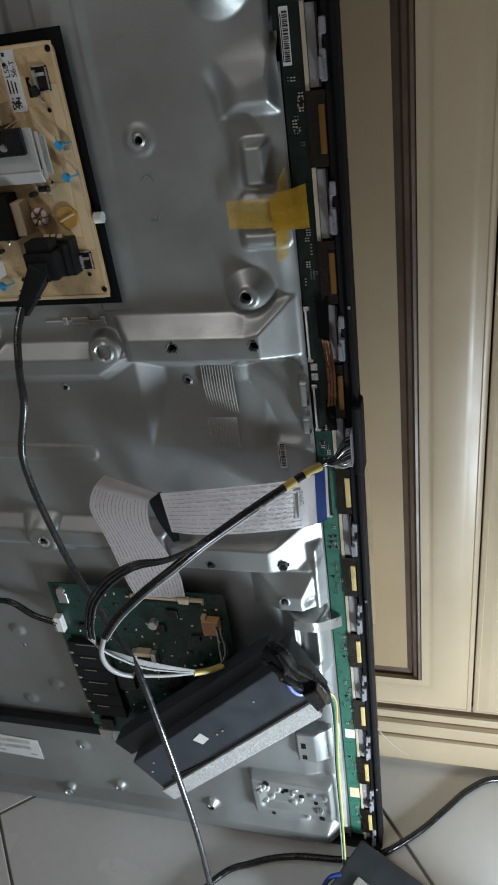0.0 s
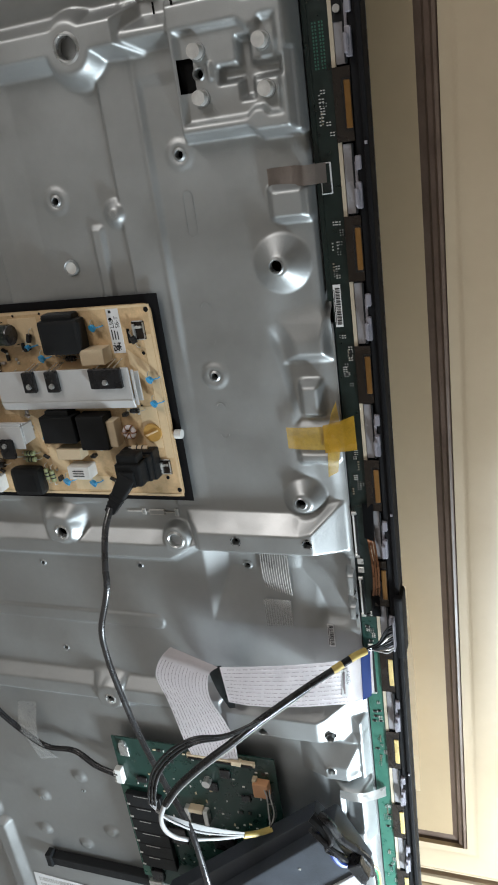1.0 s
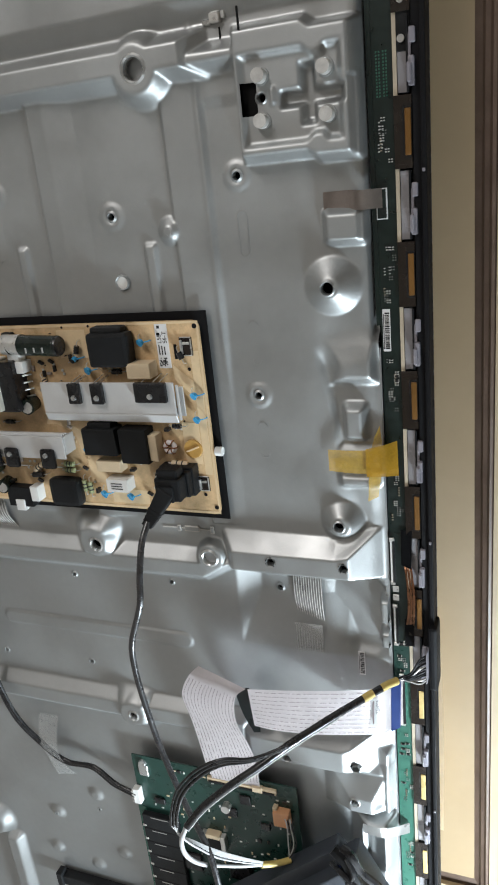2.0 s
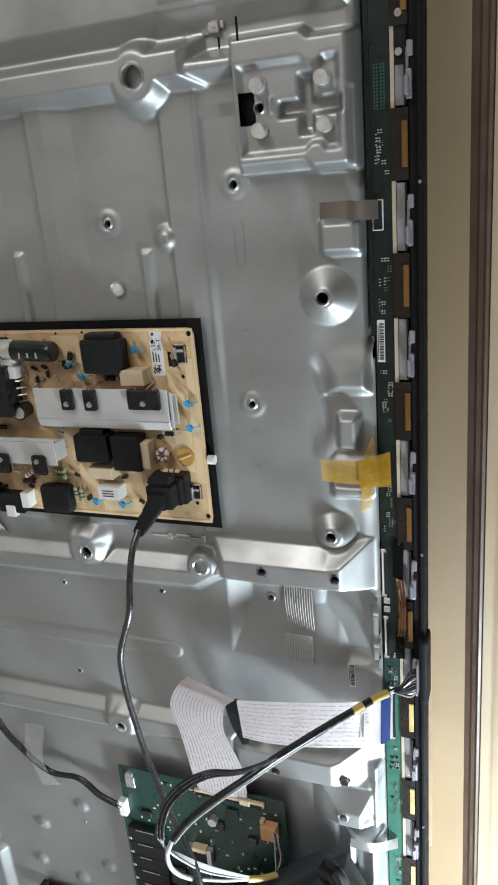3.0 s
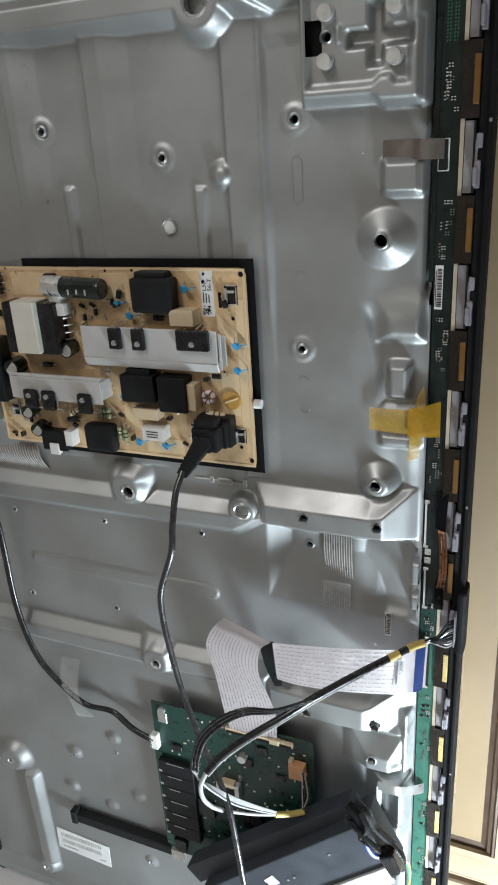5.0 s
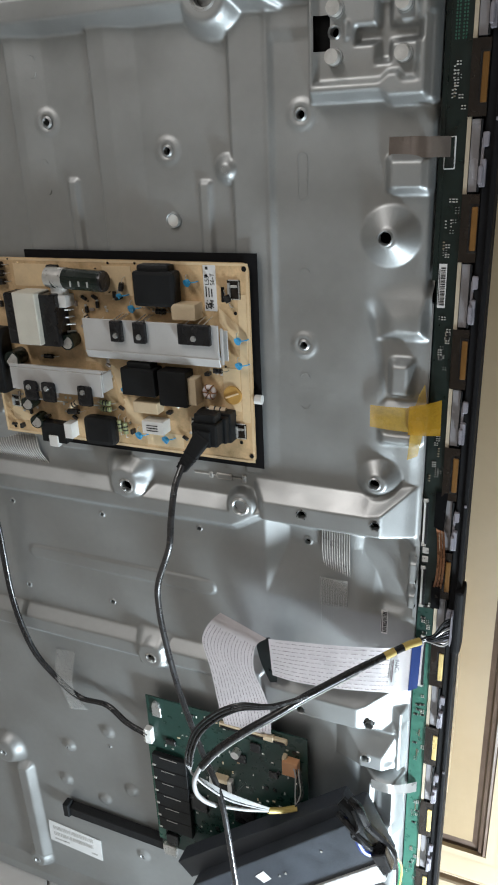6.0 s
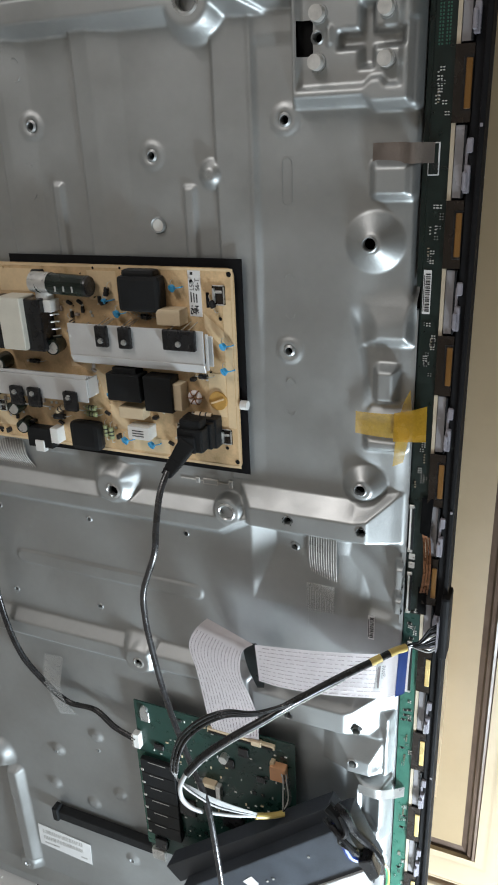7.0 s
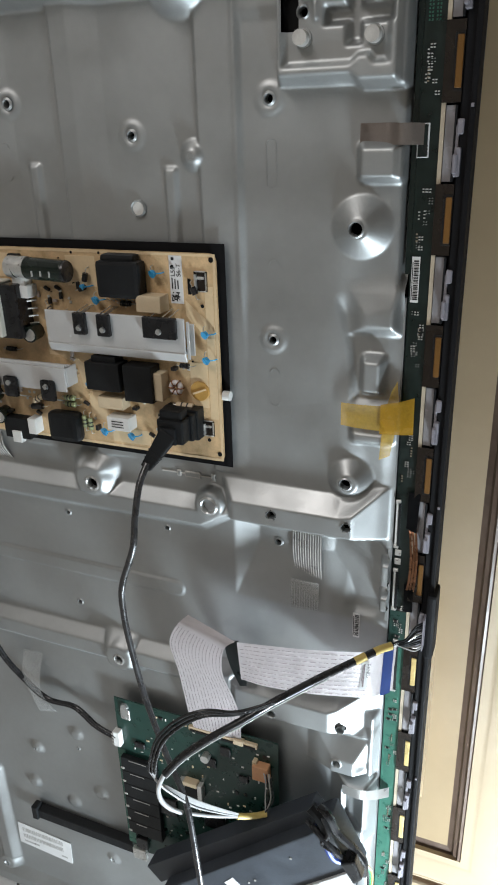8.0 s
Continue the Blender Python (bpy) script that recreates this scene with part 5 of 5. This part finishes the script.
def print_dashes(parent, fn, rows, n, seed, w, h):
    r = random.Random(seed)
    bm = bmesh.new()
    for i in range(rows):
        v = (i + 0.6) / (rows + 0.3)
        u = 0.02 + r.random() * 0.03
        while u < 0.96:
            for _ in range(r.randint(3, 8)):
                du = w * r.uniform(0.5, 1.0)
                if u + du > 0.98:
                    break
                a, b, c, d = fn(u, v), fn(u + du, v), fn(u + du, v + h), fn(u, v + h)
                off = Vector((0, -0.0007, 0))
                bm.faces.new([bm.verts.new(q + off) for q in (a, b, c, d)])
                u += du + w * 0.35
            u += w * r.choice((1.0, 1.6, 2.5))
    part("print", bm, PRINT_RED, parent)


def sheet_fn(left, right):
    a, b = smooth_line(left, 8), smooth_line(right, 8)

    def fn(u, v):
        i = u * (len(a) - 1)
        k = min(int(i), len(a) - 2)
        f = i - k
        return a[k].lerp(a[k + 1], f).lerp(b[k].lerp(b[k + 1], f), v)
    return fn


f1 = sheet_fn(RUN_T[2:], RUN_B[2:])
print_dashes(flat, f1, 10, 20, 3, 0.0065, 0.016)
f2 = sheet_fn(LOOP_L[:-1], LOOP_R[:-1])
print_dashes(loop, f2, 15, 20, 8, 0.0060, 0.013)
off = Vector((0, -0.0014, 0))
tag = part("cable_label", ribbon([f1(u, 0.20) + off for u in (0.03, 0.08, 0.13)], [f1(u, 0.80) + off for u in (0.03, 0.08, 0.13)], 0.0003, 3), PAPER, ffc, "small white label")
words("print", "PANEL", 0.0052, Matrix.Translation(f1(0.055, 0.24) + off * 1.5) @ pose(0, 0, 0, 0, 0, 31) @ pose(0, 0, 0, 90) @ pose(0, 0, 0, 0, 0, -90), INK, tag)
for u, v0, v1 in ((0.075, 0.24, 0.74), (0.098, 0.26, 0.66), (0.108, 0.26, 0.60)):
    part("print", ribbon([f1(u, v0) + off * 1.4, f1(u + 0.014 * (u < 0.08) + 0.005, v0) + off * 1.4], [f1(u, v1) + off * 1.4, f1(u + 0.014 * (u < 0.08) + 0.005, v1) + off * 1.4], 0.0001, 2), PRINT_RED, tag)

# ---------------------------------------------------------------- wire loom from the frame's middle to the main board
loom = thing("wire_loom", "black sleeved wire loom with yellow tape and white wires", "cable", LEAN.copy())
SLEEVE = [(-0.038, -0.0215, 0.6005), (-0.050, -0.034, 0.600), (-0.062, -0.045, 0.5965), (-0.0835, -0.066, 0.591), (-0.104, -0.085, 0.584), (-0.122, -0.102, 0.5775), (-0.143, -0.117, 0.565), (-0.168, -0.130, 0.5485), (-0.190, -0.139, 0.529), (-0.2045, -0.145, 0.510)]
part("sleeve", tube(SLEEVE, 0.0034, 12), RUBBER, loom, "black sleeve", smooth=True)
for k, r in ((0, 0.0016), (1, 0.0015), (2, 0.0014)):
    o = 0.0030 * k
    part("sleeve", tube([(-0.118, -0.103, 0.580 + 0.3 * o), (-0.146, -0.118, 0.5725 + 0.4 * o), (-0.171, -0.128, 0.571 + o), (-0.190 - 0.5 * o, -0.136, 0.5605 + o), (-0.2045 - 0.9 * o, -0.142, 0.544 + 0.5 * o), (-0.2115 - o, -0.145, 0.524), (-0.2145 - o, -0.145, 0.507)], r, 10), RUBBER, loom, smooth=True)
part("wire", tube([(x + 0.0012, y - 0.0008, z - 0.0036) for x, y, z in SLEEVE[3:]], 0.0010, 8), WIRE_WHITE, loom, "pale wire running along the sleeve", smooth=True)
part("tape_wrap", tube([(-0.0385, -0.022, 0.6005), (-0.046, -0.030, 0.6008), (-0.0505, -0.0345, 0.5998)], 0.0036, 12, 6), WIRE_YELLOW, loom, "yellow tape wrap", smooth=True)
part("tape_wrap", tube([(-0.0568, -0.0403, 0.5983), (-0.0605, -0.0437, 0.5970), (-0.0645, -0.0476, 0.5960)], 0.0037, 12, 6), WIRE_YELLOW, loom, "yellow tape wrap", smooth=True)
r8 = random.Random(6)
for i in range(11):
    z = 0.597 + 0.0026 * i
    part("wire", tube([(-0.0135, -0.010, z), (-0.019, -0.013 - 0.004 * r8.random(), z - 0.001), (-0.027, -0.016 - 0.003 * r8.random(), 0.5985 + 0.0009 * i), (-0.034, -0.0185, 0.5995 + 0.0004 * i), (-0.040, -0.0235, 0.5995 + 0.0002 * i)], 0.0008, 6), WIRE_WHITE if i == 0 else (FFC_GREY if i in (1, 6) else BLACK_SHEET), loom, smooth=True)
part("wire_plug", box(-0.0142, -0.0130, -0.0125, -0.002, 0.594, 0.627, 0.0004), CLIP, loom, "thin pale wire plug")
part("wire", tube([(-0.2045, -0.145, 0.511), (-0.2145, -0.142, 0.487), (-0.2175, -0.136, 0.464), (-0.214, -0.128, 0.446), (-0.207, -0.119, 0.433)], 0.0022, 12), WIRE_WHITE, loom, "thick white wire bundle", smooth=True)
part("wire", tube([(-0.203, -0.114, 0.428), (-0.191, -0.085, 0.397), (-0.179, -0.055, 0.368)], 0.0017, 12), WIRE_WHITE, loom, "thick white wire bundle", smooth=True)
for i in range(6):
    o = 0.0016 * i
    part("wire", tube([(-0.2145 - 0.0012 * i, -0.145, 0.508), (-0.2175 + 0.6 * o, -0.140, 0.491 - 0.5 * o), (-0.211 + 0.5 * o, -0.128, 0.472 - o), (-0.200 + 0.2 * o, -0.110, 0.444 - 1.2 * o), (-0.188, -0.085, 0.410 - 0.8 * o), (-0.179, -0.055, 0.3715 - 0.3 * o)], 0.0010, 6), RUBBER if i == 4 else WIRE_WHITE, loom, smooth=True)
part("tape_wrap", tube([(-0.180, -0.056, 0.369), (-0.168, -0.045, 0.362), (-0.155, -0.036, 0.361)], 0.0033, 10, 6), WIRE_YELLOW, loom, "yellow tape wrap", smooth=True)
for i in range(4):
    part("wire", tube([(-0.156, -0.037, 0.361 + 0.001 * i), (-0.158 + 0.003 * i, -0.031, 0.378), (-0.159 + 0.002 * i, -0.027, 0.396), (-0.163 + 0.003 * i, -0.022, 0.402)], 0.0008, 6), (WIRE_WHITE, RUBBER, FFC_GREY, RUBBER)[i], loom, smooth=True)

# ---------------------------------------------------------------- black cable along the plate
side_cable = thing("speaker_cable", "black flat cable taped to the steel plate", "cable", LEAN.copy())
CURVE = [(-0.536, -0.020, 0.80), (-0.522, -0.020, 0.71), (-0.5145, -0.020, 0.636), (-0.5135, -0.020, 0.536), (-0.4975, -0.020, 0.468), (-0.472, -0.014, 0.424), (-0.444, -0.012, 0.4015), (-0.404, -0.014, 0.404), (-0.375, -0.018, 0.390), (-0.348, -0.019, 0.382)]
for dx in (-0.0016, 0.0016):
    part("strand", tube([(x + dx, y, z + dx * 0.8) for x, y, z in CURVE], 0.0024, 10), RUBBER, side_cable, smooth=True)
part("clear_tape", ribbon([(-0.478, -0.001, 0.458), (-0.474, -0.0155, 0.43), (-0.470, -0.016, 0.42), (-0.4715, -0.001, 0.365)], [(-0.450, -0.001, 0.460), (-0.449, -0.0155, 0.428), (-0.446, -0.0155, 0.405), (-0.4435, -0.001, 0.372)], 0.0003), CLEAR_TAPE, side_cable, "clear sticky tape", smooth=True)

# ---------------------------------------------------------------- loose speaker hanging in front of the plate
speaker = thing("speaker_box", "black plastic speaker box with a grey foam strip, hung askew", "speaker", LEAN.copy())


def slab(corners, y0, y1, bevel):
    """A four-sided box from the corners of its front face."""
    bm = bmesh.new()
    f = [bm.verts.new((x, y0, z)) for x, z in corners]
    b = [bm.verts.new((x, y1, z)) for x, z in corners]
    bm.faces.new(f)
    bm.faces.new(b[::-1])
    n = len(corners)
    for k in range(n):
        bm.faces.new((f[k], b[k], b[(k + 1) % n], f[(k + 1) % n]))
    bmesh.ops.recalc_face_normals(bm, faces=bm.faces[:])
    if bevel:
        bmesh.ops.bevel(bm, geom=bm.edges[:], offset=bevel, segments=2, affect="EDGES", profile=0.6)
    return bm


part("body", slab([(-0.277, 0.217), (-0.262, 0.196), (-0.257, 0.189), (-0.243, 0.1685), (-0.233, 0.1625), (-0.0495, 0.3405), (-0.081, 0.404), (-0.086, 0.402)], -0.065, -0.026, 0.0015), SPEAKER_HAZED, speaker, "black moulded body")
part("upper_step", slab([(-0.3055, 0.222), (-0.288, 0.203), (-0.090, 0.384), (-0.104, 0.402)], -0.047, -0.024, 0.001), SPEAKER_HAZED, speaker)
part("foam_strip", slab([(-0.2485, 0.1740), (-0.236, 0.1605), (-0.050, 0.340), (-0.0590, 0.3580)], -0.068, -0.0645, 0.0008), FOAM, speaker, "rough grey foam strip")
part("sticker", slab([(-0.1945, 0.2735), (-0.184, 0.268), (-0.1755, 0.2785), (-0.1845, 0.286)], -0.0656, -0.0648, 0), PAPER, speaker, "small white sticker")
for cx, cz in ((-0.165, 0.288), (-0.158, 0.295), (-0.118, 0.347), (-0.250, 0.222), (-0.255, 0.205)):
    part("fleck", slab([(cx - 0.0015, cz - 0.001), (cx + 0.0008, cz - 0.0014), (cx + 0.0014, cz + 0.001), (cx - 0.0006, cz + 0.0016)], -0.0658, -0.0648, 0), FFC_GREY, speaker)
part("groove", slab([(-0.232, 0.200), (-0.230, 0.198), (-0.172, 0.247), (-0.173, 0.249)], -0.0660, -0.0648, 0), BLACK_GLOSS, speaker)
# clamp, knotted wires and foil at the upper end
bm = bmesh.new()
add_tube(bm, [(-0.100, -0.058, 0.418), (-0.088, -0.062, 0.410), (-0.078, -0.066, 0.392), (-0.070, -0.064, 0.376)], 0.006, 8)
part("wire_knot", bm, BLACK, speaker, smooth=True)
part("wire_knot", tube([(-0.096, -0.055, 0.412), (-0.084, -0.068, 0.396), (-0.073, -0.068, 0.372), (-0.060, -0.058, 0.362), (-0.056, -0.050, 0.350)], 0.0034, 8), WIRE_BLUE, speaker, smooth=True)
part("wire_knot", tube([(-0.102, -0.060, 0.402), (-0.088, -0.070, 0.402), (-0.070, -0.070, 0.384), (-0.062, -0.062, 0.371), (-0.050, -0.052, 0.372)], 0.0032, 8), BLACK_GLOSS, speaker, smooth=True)
part("wire_knot", tube([(-0.085, -0.066, 0.420), (-0.078, -0.070, 0.405), (-0.084, -0.071, 0.392), (-0.074, -0.071, 0.386)], 0.0026, 8), BLACK_GLOSS, speaker, smooth=True)
part("wire_knot", tube([(-0.090, -0.062, 0.428), (-0.080, -0.066, 0.424), (-0.072, -0.064, 0.404), (-0.058, -0.060, 0.386), (-0.047, -0.056, 0.366), (-0.046, -0.054, 0.346)], 0.0042, 8), BLACK_GLOSS, speaker, smooth=True)
part("clamp", slab([(-0.066, 0.372), (-0.052, 0.350), (-0.044, 0.360), (-0.052, 0.382)], -0.072, -0.055, 0.002), BLACK_GLOSS, speaker, "glossy black clip")
for i, mt in enumerate((WIRE_WHITE, BLACK, WIRE_GREEN, WIRE_YELLOW)):
    o = 0.0024 * i
    part("wire", tube([(-0.056 + o, -0.056, 0.366), (-0.046 + o, -0.050, 0.345), (-0.046 + 0.6 * o, -0.040, 0.29), (-0.050 + 0.6 * o, -0.034, 0.22), (-0.0515 + 0.5 * o, -0.030, 0.13), (-0.052 + 0.4 * o, -0.030, 0.06), (-0.052 + 0.4 * o, -0.036, 0.012)], 0.0011, 6), mt, speaker, smooth=True)
strap = part("white_strap", ribbon([(-0.053, -0.012, 0.318), (-0.054, -0.013, 0.24), (-0.054, -0.012, 0.16), (-0.055, -0.010, 0.06)], [(-0.0485, -0.012, 0.318), (-0.0465, -0.013, 0.24), (-0.0455, -0.012, 0.16), (-0.0475, -0.010, 0.06)], 0.001), WHITE_PLASTIC, tv, "white plastic edge strip", smooth=True)
part("stray_wire", tube([(-0.013, 0.015, 0.231), (0.0, 0.030, 0.185), (0.012, 0.043, 0.152), (0.023, 0.051, 0.130)], 0.0006, 6), BROWN_TAPE, tv, "thin bare wire")

# second speaker on the floor with its cable
second = thing("speaker_box", "black plastic speaker box lying on the tile floor", "speaker", pose(-0.032, -0.004, 0.0, 0, 0, -28))
part("body", box(0.0, 0.24, -0.11, 0.0, 0.0, 0.034, 0.003, seg=2), SPEAKER_HAZED, second)
part("foam_strip", box(0.022, 0.20, -0.062, -0.040, 0.033, 0.036, 0.0008), FOAM, second, "rough grey foam strip")
part("wire", tube([(0.004, -0.05, 0.034), (-0.006, -0.062, 0.030), (-0.008, -0.085, 0.018), (-0.012, -0.12, 0.004)], 0.003, 8), WIRE_BLUE, second, smooth=True)

floor_cable = thing("floor_cable", "dark cable lying across the tile floor", "cable")
part("cable", tube([(-0.30, -0.20, 0.004), (-0.215, -0.073, 0.004), (-0.169, -0.042, 0.004), (-0.121, -0.026, 0.004), (-0.062, -0.020, 0.004), (-0.030, -0.0165, 0.004), (0.004, 0.004, 0.004), (0.040, 0.034, 0.004), (0.068, 0.064, 0.004), (0.098, 0.096, 0.004), (0.135, 0.116, 0.0045), (0.20, 0.112, 0.004), (0.32, 0.10, 0.004)], 0.004, 10), RUBBER, floor_cable, smooth=True)

# ---------------------------------------------------------------- floor tiles
TP, TG, TA = 0.47, 0.004, math.radians(39)
ta, tb = Vector((math.cos(TA), math.sin(TA), 0)), Vector((-math.sin(TA), math.cos(TA), 0))
bm = box(-TP / 2 + TG / 2, TP / 2 - TG / 2, -TP / 2 + TG / 2, TP / 2 - TG / 2, -0.010, 0.0, 0.0008)
first = part("tile", bm, TILE, floor)
at = ta * (0.0242 + TP / 2) + tb * (0.317 - TP / 2)
first.matrix_basis = Matrix.Translation(at) @ Matrix.Rotation(TA, 4, "Z")
for i in range(-11, 10):
    for k in range(-11, 10):
        if i or k:
            q = at + ta * TP * i + tb * TP * k
            m = Matrix.Translation(q) @ Matrix.Rotation(TA, 4, "Z")
            if -2.27 < q.x < 1.57 and -2.57 < q.y < 0.29:
                shared("tile", first, floor, m)
            elif -2.93 < q.x < 2.23 and -3.23 < q.y < 0.95:
                # cut along the walls
                bm = box(-TP / 2 + TG / 2, TP / 2 - TG / 2, -TP / 2 + TG / 2, TP / 2 - TG / 2, -0.010, 0.0, 0.0008)
                bmesh.ops.transform(bm, matrix=m, verts=bm.verts[:])
                for co, no in (((-2.596, 0, 0), (-1, 0, 0)), ((1.896, 0, 0), (1, 0, 0)), ((0, -2.896, 0), (0, -1, 0)), ((0, 0.596, 0), (0, 1, 0))):
                    bmesh.ops.bisect_plane(bm, geom=bm.verts[:] + bm.edges[:] + bm.faces[:], plane_co=co, plane_no=no, clear_outer=True)
                if bm.faces:
                    part("tile", bm, TILE, floor)
                else:
                    bm.free()
